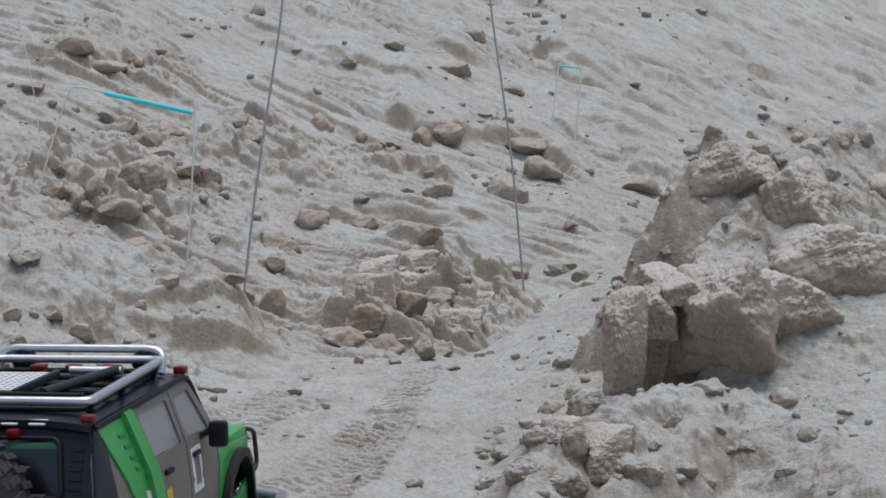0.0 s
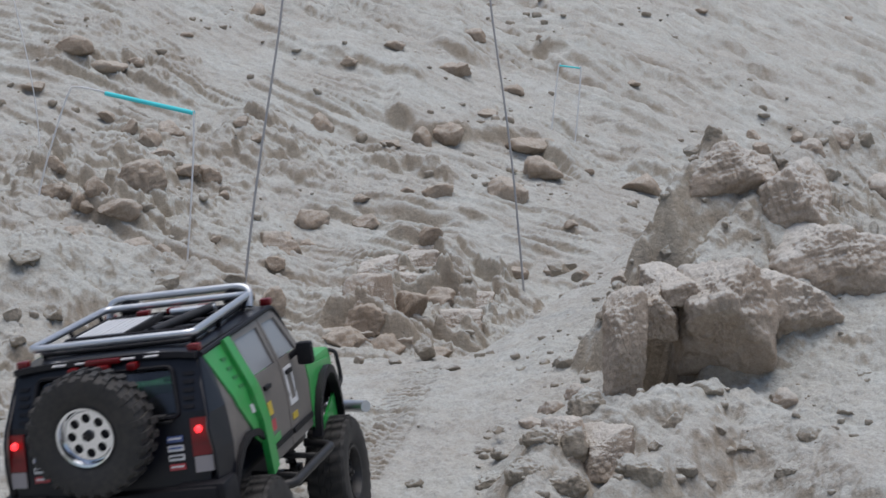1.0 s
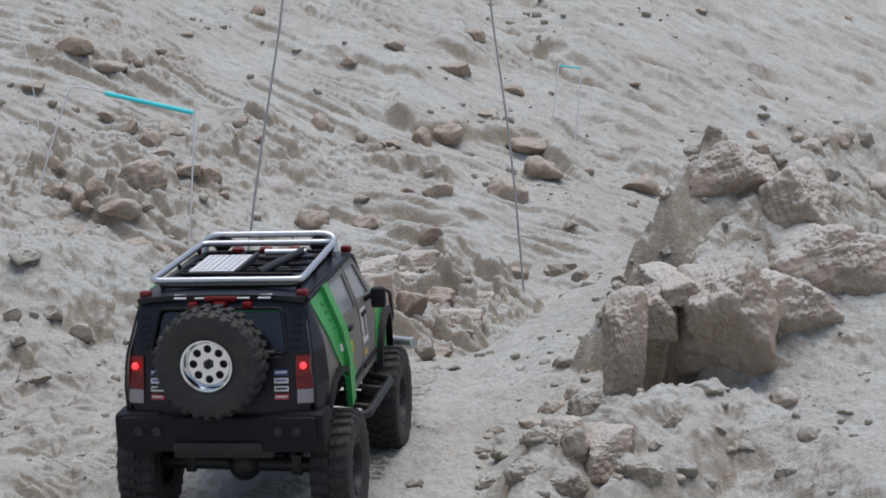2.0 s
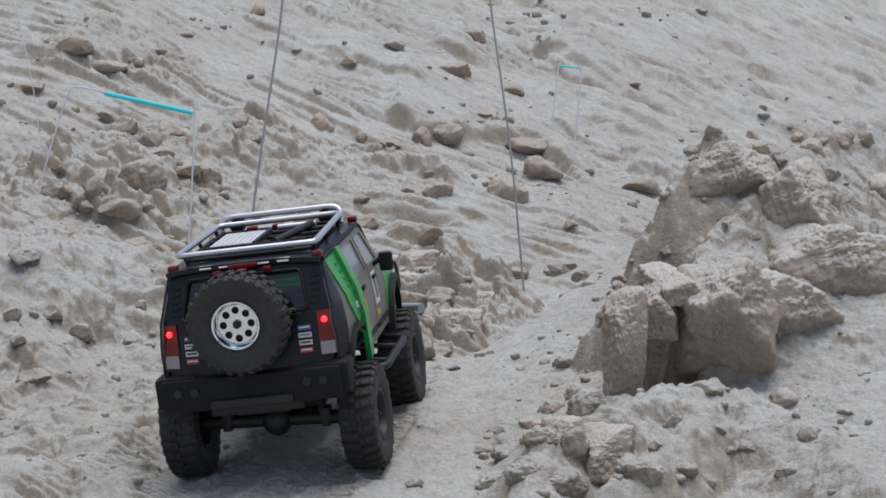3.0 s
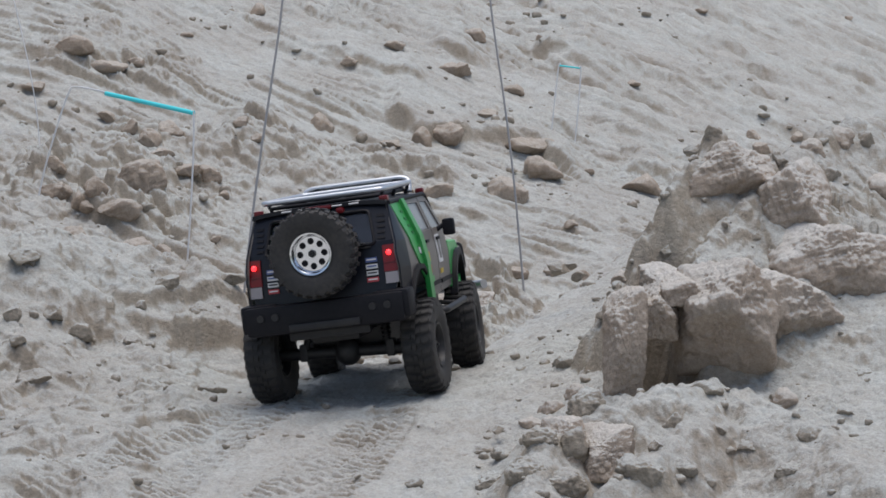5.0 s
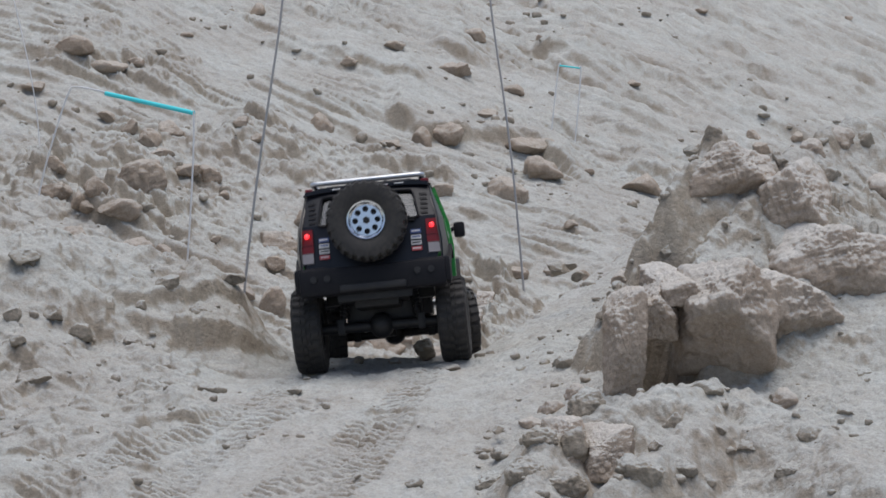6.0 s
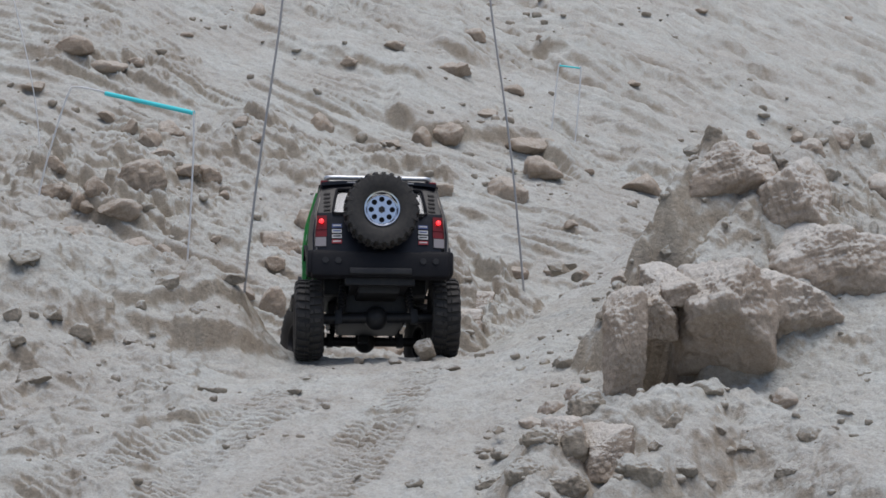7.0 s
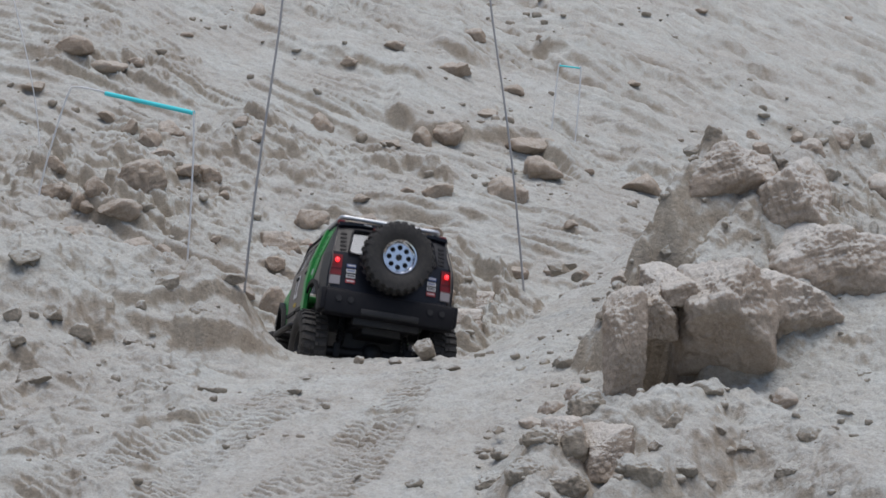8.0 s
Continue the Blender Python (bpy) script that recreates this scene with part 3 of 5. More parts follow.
def arch(cy, cz, r, a0, a1, n=9):
    return [(cy + r * math.cos(radians(a0 + (a1 - a0) * k / (n - 1))), cz + r * math.sin(radians(a0 + (a1 - a0) * k / (n - 1)))) for k in range(n)]


def build_body():
    rear_arch = arch(0.073, -0.082, 0.058, 180, 10)
    front_arch = arch(0.334, -0.085, 0.062, 172, 0)
    for side in (-1, 1):
        # rear quarter with its wheel arch
        quarter = [(0.004, -0.062), (0.014, -0.066)] + rear_arch + [(0.140, -0.066), (0.128, 0.012), (0.118, 0.060), (0.030, 0.060), (0.006, 0.012), (0.0, 0.0)]
        hole = [(0.052, 0.020), (0.064, 0.049), (0.066, 0.0495), (0.056, 0.020)]
        fit_part("rear_quarter", plate(quarter, flank(side), 0.0025, [hole], SIDE_CUTS), GREY, label="dusty grey-brown rear quarter panel")
        corner = [(-0.0005, -0.060), (0.026, -0.062), (0.030, -0.020), (0.034, 0.012), (0.044, 0.056), (0.029, 0.0585), (0.0045, 0.012), (-0.0015, 0.0)]
        fit_part("corner_panel", plate(corner, flank(side, 0.0012), 0.002, [], SIDE_CUTS), BLACK, label="black rear corner panel")
        # green slash from the roof to the sill
        upper = [(0.034, 0.0555), (0.088, 0.0595), (0.104, 0.012), (0.122, -0.048), (0.094, -0.034), (0.062, 0.004)]
        up = fit_part("green_panel", plate(upper, flank(side, 0.0018), 0.002, [], SIDE_CUTS), GREEN, label="bright green slanted side panel")
        rib = [(0.082, 0.0595), (0.098, 0.0595), (0.117, 0.004), (0.131, -0.068), (0.113, -0.073), (0.102, -0.018), (0.094, 0.012)]
        fit_part("green_rib", plate(rib, flank(side, 0.0065), 0.006, [], SIDE_CUTS), GREEN, label="raised green diagonal rib")
        # slots as thin raised strips, their inner shade painted in darker green
        for k in range(4):
            z = 0.046 - 0.009 * k
            fit_part("slot", plate([(0.066 + 0.004 * k, z), (0.078 + 0.004 * k, z - 0.001), (0.079 + 0.004 * k, z - 0.004), (0.067 + 0.004 * k, z - 0.003)], flank(side, 0.0027), 0.001), SHADE_GREEN, up)
        fit_part("sticker", plate([(0.089, -0.002), (0.0985, -0.003), (0.1005, -0.011), (0.091, -0.010)], flank(side, 0.0027), 0.001), WHITE, up)
        # doors with windows
        for name, sill, win in (("rear_door", [(0.131, -0.068), (0.196, -0.066), (0.196, 0.012), (0.192, 0.058), (0.100, 0.060), (0.117, 0.004)],
                                 [(0.124, 0.016), (0.188, 0.015), (0.184, 0.0505), (0.110, 0.0515)]),
                                ("front_door", [(0.198, -0.066), (0.268, -0.064), (0.272, 0.012), (0.243, 0.057), (0.194, 0.058), (0.198, 0.012)],
                                 [(0.204, 0.015), (0.258, 0.0145), (0.238, 0.0495), (0.200, 0.0505)])):
            door = fit_part(name, plate(sill, flank(side, 0.0008), 0.0025, [win], SIDE_CUTS), GREY, label="dusty grey-brown door")
            fit_part("window", plate(win, flank(side, -0.001), 0.0008, [], SIDE_CUTS), SMOKED, door, "silver-grey smoked side window")
            bm = bmesh.new()
            y = 0.138 if name == "rear_door" else 0.206
            box(bm, side * half_width(y, 0.002), side * (half_width(y, 0.002) + 0.004), y, y + 0.017, -0.001, 0.003, 0.0008)
            fit_part("handle", bm, TRIM, door, "black door handle")
            if name == "rear_door":
                for pts, mat in (([(0.136, -0.012), (0.148, -0.012), (0.149, -0.024), (0.137, -0.024)], YELLOW_STICKER),
                                 ([(0.137, -0.029), (0.151, -0.029), (0.152, -0.039), (0.139, -0.039)], RED_STICKER),
                                 ([(0.140, -0.044), (0.160, -0.043), (0.161, -0.052), (0.141, -0.053)], GREEN)):
                    fit_part("sticker", plate(pts, flank(side, 0.0016), 0.001), mat, door)
            else:
                ring = [(0.204, 0.006), (0.228, 0.006), (0.228, -0.030), (0.204, -0.030)]
                inner = [(0.209, 0.001), (0.223, 0.001), (0.223, -0.025), (0.209, -0.025)]
                fit_part("number_sticker", plate(ring, flank(side, 0.0016), 0.001, [inner]), WHITE, door, "white rectangular ring sticker")
                fit_part("sticker", plate([(0.206, -0.038), (0.222, -0.038), (0.222, -0.044), (0.206, -0.044)], flank(side, 0.0016), 0.001), YELLOW_STICKER, door)
            fit_part("belt_strip", plate([(sill[0][0] + 0.003, -0.051), (sill[1][0] - 0.002, -0.050), (sill[1][0] - 0.002, -0.055), (sill[0][0] + 0.004, -0.056)], flank(side, 0.003), 0.0025), TRIM, door)
        fender = [(0.270, -0.066), (0.274, -0.006), (0.300, -0.010), (0.392, -0.020), (0.396, -0.055)] + front_arch
        fit_part("front_fender", plate(fender, flank(side, 0.001), 0.003, [], SIDE_CUTS), GREEN, label="bright green front fender")
        flare = arch(0.334, -0.085, 0.066, 0, 172) + arch(0.334, -0.085, 0.058, 172, 0)
        fit_part("fender_flare", plate(flare, flank(side, 0.008), 0.010), TRIM, label="black wheel arch flare")
        flare = arch(0.073, -0.082, 0.061, 12, 176) + arch(0.073, -0.082, 0.055, 176, 12)
        fit_part("fender_flare", plate(flare, flank(side, 0.005), 0.007), TRIM, label="black wheel arch flare")
        if side > 0:
            bm = bmesh.new()
            rod(bm, (side * 0.096, 0.234, 0.010), (side * 0.106, 0.236, 0.016), 0.003)
            box(bm, side * 0.113 - 0.008, side * 0.113 + 0.008, 0.230, 0.241, 0.002, 0.024, 0.004)
            fit_part("mirror", bm, TRIM, label="black side mirror")
        # drip rail and roof edge
        bm = bmesh.new()
        tube(bm, rounded([(side * 0.084, 0.030, 0.0575), (side * 0.0835, 0.245, 0.0595), (side * 0.0925, 0.285, 0.000)], 0.012), 0.0026, segs=8)
        fit_part("drip_rail", bm, TRIM)
        for y in (0.034, 0.247):
            bm = bmesh.new()
            box(bm, side * 0.0785 - 0.0055, side * 0.0785 + 0.0055, y - 0.004, y + 0.005, 0.0600, 0.0670, 0.002)
            fit_part("marker_lamp", bm, RED_LENS, label="small red roof marker lamp")
        # slider bar along the sill
        bm = bmesh.new()
        tube(bm, rounded([(side * 0.088, 0.118, -0.084), (side * 0.117, 0.128, -0.086), (side * 0.117, 0.262, -0.084), (side * 0.088, 0.274, -0.082)], 0.010), 0.0045, segs=10)
        step_bar = fit_part("side_step", bm, DARK_STEEL, label="grey tube step along the sill")
        for y in (0.155, 0.225):
            bm = bmesh.new()
            rod(bm, (side * 0.070, y, -0.080), (side * 0.115, y, -0.085), 0.003, segs=8)
            fit_part("bracket", bm, DARK_STEEL, step_bar)
        # tail lamp
        def slab(x0, x1, z0, z1, proud, thick):
            return plate([(side * x0, z0), (side * x1, z0), (side * x1, z1), (side * x0, z1)], tail(proud), thick)
        lamp = fit_part("tail_lamp", slab(0.0758, 0.0918, -0.0225, 0.0090, 0.0022, 0.004), RED_LENS, label="red tail lamp, lit")
        fit_part("reversing_lens", slab(0.0766, 0.0918, -0.0365, -0.0232, 0.0022, 0.004), CLEAR_LENS, lamp, "pale reversing lens")
        fit_part("rib", slab(0.0758, 0.0918, -0.0120, -0.0108, 0.0030, 0.002), RED_LENS, lamp)
        bm = bmesh.new()
        bmesh.ops.create_uvsphere(bm, u_segments=12, v_segments=8, radius=0.0034, matrix=Matrix.Translation((side * 0.0835, -0.0008, 0.0)))
        fit_part("led", bm, LED, lamp, "glowing red diode")
        # stack of stickers between lamp and spare wheel
        for k, mat in enumerate((BLUE_STICKER, WHITE, WHITE, RED_STICKER)):
            z = -0.004 - 0.0078 * k
            fit_part("sticker", plate([(side * 0.0615 - 0.0068, z), (side * 0.0615 + 0.0068, z), (side * 0.0615 + 0.0068, z - 0.0052), (side * 0.0615 - 0.0068, z - 0.0052)], tail(0.0022), 0.001), mat)
            fit_part("sticker", plate([(side * 0.0615 - 0.0055, z - 0.0014), (side * 0.0615 + 0.0055, z - 0.0014), (side * 0.0615 + 0.0055, z - 0.0030), (side * 0.0615 - 0.0055, z - 0.0030)], tail(0.0028), 0.0012), (WHITE, BLUE_STICKER, TRIM, WHITE)[k])
        # rear pillar louvres
        for k in range(5):
            z = 0.046 - 0.0065 * k
            fit_part("louvre", plate([(side * 0.070, z), (side * 0.079, z), (side * 0.080, z - 0.003), (side * 0.071, z - 0.003)], tail(0.0012), 0.002), TRIM)
    # tailgate and its windows either side of the spare wheel
    edge = [(-0.086, -0.052), (0.086, -0.052), (0.0945, 0.0), (0.093, 0.014), (0.080, 0.060), (-0.080, 0.060), (-0.093, 0.014), (-0.0945, 0.0)]
    glass = [(-0.066, 0.014), (0.066, 0.014), (0.060, 0.050), (-0.060, 0.050)]
    gate = fit_part("tailgate", plate(edge, tail(), 0.003, [glass], TAIL_CUTS), BLACK, label="glossy black tailgate")
    g = fit_part("rear_window", plate(glass, tail(-0.001), 0.0008, [], TAIL_CUTS), PANE, gate, "tinted rear window")
    g.visible_shadow = False
    bm = bmesh.new()
    tube(bm, rounded([(-0.068, tail_y(0.012) - 0.002, 0.012), (-0.061, tail_y(0.052) - 0.002, 0.052), (0.061, tail_y(0.052) - 0.002, 0.052), (0.068, tail_y(0.012) - 0.002, 0.012)], 0.006, True), 0.0018, True, 6)
    fit_part("window_seal", bm, TRIM, gate)
    bm = bmesh.new()
    box(bm, 0.040, 0.062, -0.0035, 0.004, 0.008, 0.0095, 0.0005)
    box(bm, 0.044, 0.056, -0.0045, 0.004, 0.0115, 0.0145, 0.001)
    fit_part("gate_handle", bm, DARK_STEEL, gate, "grey tailgate handle")
    # high brake lamps
    for x, w in ((-0.027, 0.0045), (0.0, 0.006), (0.027, 0.0045)):
        bm = bmesh.new()
        box(bm, x - w, x + w, 0.014, 0.026, 0.0525, 0.0590, 0.002)
        fit_part("brake_lamp", bm, RED_LENS, label="red high brake lamp")
    bm = bmesh.new()
    box(bm, -0.016, 0.016, 0.018, 0.030, 0.0590, 0.0640, 0.0015)
    fit_part("brake_lamp", bm, RED_LENS, label="wide red high brake lamp")
    # roof, crowned, with a lip over the tailgate
    bm = bmesh.new()
    nx, ny = 12, 10
    grid = [[bm.verts.new((x, y, 0.0615 + 0.0035 * (1 - (x / 0.083) ** 4) - 0.004 * max(0, (y - 0.2) / 0.055) ** 2)) for x in np.linspace(-0.083, 0.083, nx)] for y in np.linspace(0.021, 0.255, ny)]
    for j in range(ny - 1):
        for i in range(nx - 1):
            bm.faces.new((grid[j][i], grid[j][i + 1], grid[j + 1][i + 1], grid[j + 1][i]))
    ex = bmesh.ops.extrude_face_region(bm, geom=bm.faces[:])
    bmesh.ops.translate(bm, verts=[v for v in ex["geom"] if isinstance(v, bmesh.types.BMVert)], vec=(0, 0, -0.005))
    roof = fit_part("roof", bm, BLACK, label="black roof")
    for k in range(5):
        fit_part("letter_bar", plate([(-0.046 + 0.021 * k, 0), (-0.034 + 0.021 * k, 0), (-0.033 + 0.021 * k, 0.005), (-0.047 + 0.021 * k, 0.005)],
                                     lambda u, v: (Vector((u, 0.0195 + v * 1.1, 0.0622 + v * 0.55)), Vector((0, -0.5, 0.9))), 0.0012), WHITE, roof)
    # windscreen, bonnet, nose, floor
    screen = [(-0.088, 0.0), (0.088, 0.0), (0.078, 0.065), (-0.078, 0.065)]
    s = fit_part("windscreen", plate(screen, lambda u, v: (Vector((u, 0.285 - v * 0.56 - 0.01 * (u / 0.088) ** 2, -0.006 + v)), Vector((0, 0.5, 0.5))), 0.001, [], [("u", x) for x in (-0.05, 0, 0.05)]), PANE, label="tinted windscreen")
    s.visible_shadow = False
    bm = bmesh.new()
    box(bm, -0.090, 0.090, 0.276, 0.395, -0.028, -0.010, 0.006)
    box(bm, -0.052, 0.052, 0.285, 0.388, -0.013, -0.006, 0.003)
    fit_part("bonnet", bm, GREEN, label="bright green bonnet")
    bm = bmesh.new()
    box(bm, -0.088, 0.088, 0.388, 0.402, -0.064, -0.016, 0.004)
    nose = fit_part("grille", bm, TRIM, label="black grille")
    for side in (-1, 1):
        bm = bmesh.new()
        tube(bm, rounded([(side * 0.060, 0.402, -0.056), (side * 0.060, 0.412, -0.05), (side * 0.060, 0.412, -0.018), (side * 0.092, 0.408, -0.018), (side * 0.094, 0.408, -0.050), (side * 0.092, 0.398, -0.056)], 0.006), 0.0022, segs=8)
        fit_part("lamp_guard", bm, DARK_STEEL, nose, "black headlamp guard")
    bm = bmesh.new()
    box(bm, -0.085, 0.085, 0.004, 0.385, -0.066, -0.060, 0.002)
    box(bm, -0.060, 0.060, 0.160, 0.320, -0.062, -0.020, 0.006)
    fit_part("floor_tray", bm, TRIM, label="black body floor")
    # front bumper tube
    bm = bmesh.new()
    tube(bm, rounded([(-0.121, 0.388, -0.076), (-0.090, 0.412, -0.078), (0.090, 0.412, -0.078), (0.121, 0.388, -0.076)], 0.02), 0.0062, segs=12)
    fit_part("front_bumper", bm, SILVER, label="silver tube front bumper")
    # rear bumper: chunky, with end caps, step plate and pads
    bm = bmesh.new()
    box(bm, -0.098, 0.098, -0.020, 0.014, -0.082, -0.046, 0.006)
    box(bm, -0.104, -0.058, -0.016, 0.022, -0.078, -0.044, 0.005)
    box(bm, 0.058, 0.104, -0.016, 0.022, -0.078, -0.044, 0.005)
    bumper = fit_part("rear_bumper", bm, TRIM, label="chunky black rear bumper")
    bm = bmesh.new()
    box(bm, -0.044, 0.044, -0.024, -0.015, -0.0795, -0.0705, 0.002)
    fit_part("step_plate", bm, DARK_STEEL, bumper, "grey step plate")
    for x in (-0.078, -0.060, 0.060, 0.078):
        bm = bmesh.new()
        rod(bm, (x, -0.022, -0.060), (x, -0.014, -0.060), 0.0045, segs=14)
        fit_part("pad", bm, DARK_STEEL, bumper)
    bm = bmesh.new()
    for x in (-0.035, 0.035):
        box(bm, x - 0.006, x + 0.006, 0.0, 0.38, -0.092, -0.080, 0.001)
    box(bm, -0.03, 0.03, 0.13, 0.29, -0.104, -0.090, 0.004)
    box(bm, -0.05, 0.05, -0.004, 0.008, -0.092, -0.078, 0.002)
    box(bm, -0.048, 0.048, 0.085, 0.30, -0.118, -0.062, 0.006)
    box(bm, -0.030, 0.030, 0.020, 0.090, -0.100, -0.070, 0.004)
    box(bm, -0.060, 0.060, 0.29, 0.37, -0.100, -0.066, 0.004)
    box(bm, -0.075, 0.075, 0.10, 0.125, -0.088, -0.062, 0.003)
    fit_part("chassis", bm, DARK_STEEL, label="dark metal ladder chassis and skid plate")


build_body()


def build_rack():
    bm = bmesh.new()
    rail = [(-0.0755, 0.045, 0.0745), (0.0755, 0.045, 0.0745), (0.072, 0.220, 0.0765), (-0.072, 0.220, 0.0765)]
    tube(bm, rounded(rail, 0.010, True), 0.0034, True, 12)
    rack = fit_part("roof_rack", bm, SILVER, label="silver tube roof basket")
    bm = bmesh.new()
    hoop = [(-0.070, 0.222, 0.0645), (-0.070, 0.232, 0.0835), (0.070, 0.232, 0.0835), (0.070, 0.222, 0.0645)]
    tube(bm, rounded(hoop, 0.016), 0.0036, segs=12)
    fit_part("front_hoop", bm, SILVER, rack, "silver front hoop")
    bm = bmesh.new()
    low = [(-0.068, 0.052, 0.0672), (0.068, 0.052, 0.0672), (0.066, 0.214, 0.0680), (-0.066, 0.214, 0.0680)]
    tube(bm, rounded(low, 0.008, True), 0.0022, True, 8)
    fit_part("rack_floor", bm, TRIM, rack, "black lower rack frame")
    for y in (0.085, 0.118, 0.150, 0.182):
        bm = bmesh.new()
        rod(bm, (-0.067, y, 0.0678), (0.067, y, 0.0678), 0.0020, segs=8)
        fit_part("rack_bar", bm, TRIM, rack)
    for x in (-0.022, 0.022):
        bm = bmesh.new()
        rod(bm, (x, 0.052, 0.0680), (x, 0.214, 0.0685), 0.0018, segs=8)
        fit_part("rack_bar", bm, TRIM, rack)
    for side in (-1, 1):
        for y in (0.060, 0.13, 0.205):
            bm = bmesh.new()
            rod(bm, (side * 0.068, y, 0.062), (side * 0.0735, y, 0.0755), 0.0022, segs=8)
            fit_part("rack_post", bm, TRIM, rack)
        bm = bmesh.new()
        rod(bm, (side * 0.052, 0.226, 0.0735), (side * 0.052, 0.240, 0.0735), 0.0085, segs=18)
        fit_part("roof_lamp", bm, TRIM, rack, "round black roof spotlight")
    # perforated sand ladder, folded double
    for x0 in (-0.051, -0.027):
        holes = [circle(x0 + 0.0055 + 0.0058 * i, 0.098 + 0.0085 * j, 0.0019, 8, True) for i in range(3) for j in range(9)]
        fit_part("sand_ladder", plate([(x0, 0.092), (x0 + 0.0225, 0.092), (x0 + 0.0225, 0.172), (x0, 0.172)], lambda u, v: (Vector((u, v, 0.0738)), Vector((0, 0, 1))), 0.0022, holes), LADDER, rack, "perforated aluminium sand ladder")
    bm = bmesh.new()
    box(bm, -0.003, 0.001, 0.088, 0.178, 0.0685, 0.0752, 0.0008)
    fit_part("ladder_rail", bm, DARK_STEEL, rack)
    # lashed bits of gear
    bm = bmesh.new()
    rod(bm, (0.022, 0.088, 0.0725), (0.044, 0.196, 0.0725), 0.0042)
    fit_part("shovel_handle", bm, DARK_STEEL, rack, "grey shovel handle")
    bm = bmesh.new()
    rod(bm, (0.004, 0.192, 0.0720), (0.048, 0.192, 0.0720), 0.0036)
    fit_part("gear_tube", bm, SILVER, rack, "short silver tube")
    bm = bmesh.new()
    rod(bm, (-0.058, 0.086, 0.0722), (0.058, 0.080, 0.0722), 0.0022)
    fit_part("strap", bm, TRIM, rack, "black lashing strap")
    for x in (-0.030, 0.0, 0.030):
        bm = bmesh.new()
        box(bm, x - 0.006, x + 0.006, 0.205, 0.215, 0.0690, 0.0735, 0.001)
        fit_part("clip", bm, RED_LENS, rack, "small red clip")


build_rack()

WHEEL_R, WHEEL_W = 0.058, 0.041


def build_wheel(name, metal, label):
    """Knobbly tyre round the x axis, with a rim in it."""
    bm = bmesh.new()
    prof = [(-0.36, 0.46), (-0.47, 0.58), (-0.50, 0.78), (-0.47, 0.90), (-0.40, 0.935), (-0.14, 0.945), (0.0, 0.945), (0.14, 0.945), (0.40, 0.935), (0.47, 0.90), (0.50, 0.78), (0.47, 0.58), (0.36, 0.46)]
    n = 56
    rings = []
    for k in range(n):
        ring = []
        for u, r in prof:
            a = 2 * math.pi * (k + (0.9 * (0.4 - abs(u)) if abs(u) < 0.45 else 0)) / n
            ring.append(bm.verts.new((u * WHEEL_W, WHEEL_R * r * math.cos(a), WHEEL_R * r * math.sin(a))))
        rings.append(ring)
    blocks = []
    for k in range(n):
        a, b = rings[k], rings[(k + 1) % n]
        for i in range(len(prof) - 1):
            face = bm.faces.new((a[i], a[i + 1], b[i + 1], b[i]))
            if (i in (3, 4, 5) and k % 2 == 0) or (i in (6, 7, 8) and k % 2 == 1) or (i == 2 and k % 4 == 0) or (i == 9 and k % 4 == 1):
                blocks.append((face, 0.0034 if 3 < i < 8 else 0.0022))
        bm.faces.new((a[-1], a[0], b[0], b[-1]))
    bmesh.ops.recalc_face_normals(bm, faces=bm.faces)
    lift = {}
    for f, h in blocks:
        lift[f] = h
    for f, h in blocks:
        f.normal_update()
    raised = bmesh.ops.extrude_discrete_faces(bm, faces=[f for f, h in blocks])["faces"]
    for f, (_, h) in zip(raised, blocks):
        c = f.calc_center_median()
        out = Vector((c.x * 0.35, c.y, c.z)).normalized()
        for v in f.verts:
            v.co = c + (v.co - c) * 0.90 + out * h
    tyre = part(name, bm, RUBBER, truck, label, True)
    for side in (1, -1):
        holes = [circle(0.0160 * math.cos(2 * math.pi * k / 8), 0.0160 * math.sin(2 * math.pi * k / 8), 0.0043, 12, True) for k in range(8)]
        depth = 0.0090 if side > 0 else 0.0070

        # face disc with its holes, then a stepped barrel and a bead ring
        disc = plate(circle(0, 0, 0.0222, 32), lambda u, v: (Vector((side * depth, u, v)), Vector((side, 0, 0))), 0.0025, holes)
        rim = part("rim", disc, metal, tyre, "drilled rim with eight round holes", True)
        barrel = bmesh.new()
        ring = [(depth - 0.006, 0.0220), (depth + 0.001, 0.0226), (depth + 0.0060, 0.0238), (depth + 0.0085, 0.0252), (depth + 0.0090, 0.0272), (depth + 0.0070, 0.0278), (depth - 0.006, 0.0275)]
        rr = [[barrel.verts.new((side * u, r * math.cos(2 * math.pi * k / 36), r * math.sin(2 * math.pi * k / 36))) for u, r in ring] for k in range(36)]
        for k in range(36):
            for i in range(len(ring)):
                barrel.faces.new((rr[k][i], rr[k][(i + 1) % len(ring)], rr[(k + 1) % 36][(i + 1) % len(ring)], rr[(k + 1) % 36][i]))
        part("bead_ring", barrel, metal, tyre, "bead ring", True)
        hub = bmesh.new()
        rod(hub, (side * depth, 0, 0), (side * (depth + 0.0045), 0, 0), 0.0056, 0.0046, 6)
        rod(hub, (side * depth, 0, 0), (side * (depth + 0.007), 0, 0), 0.0022, 0.0020, 8)
        part("hub_nut", hub, DARK_STEEL, tyre, "dull wheel nut", True)
        well = bmesh.new()
        rod(well, (side * (depth - 0.004), 0, 0), (side * (depth - 0.010), 0, 0), 0.0330, segs=28)
        part("well", well, TRIM, tyre)
    return tyre


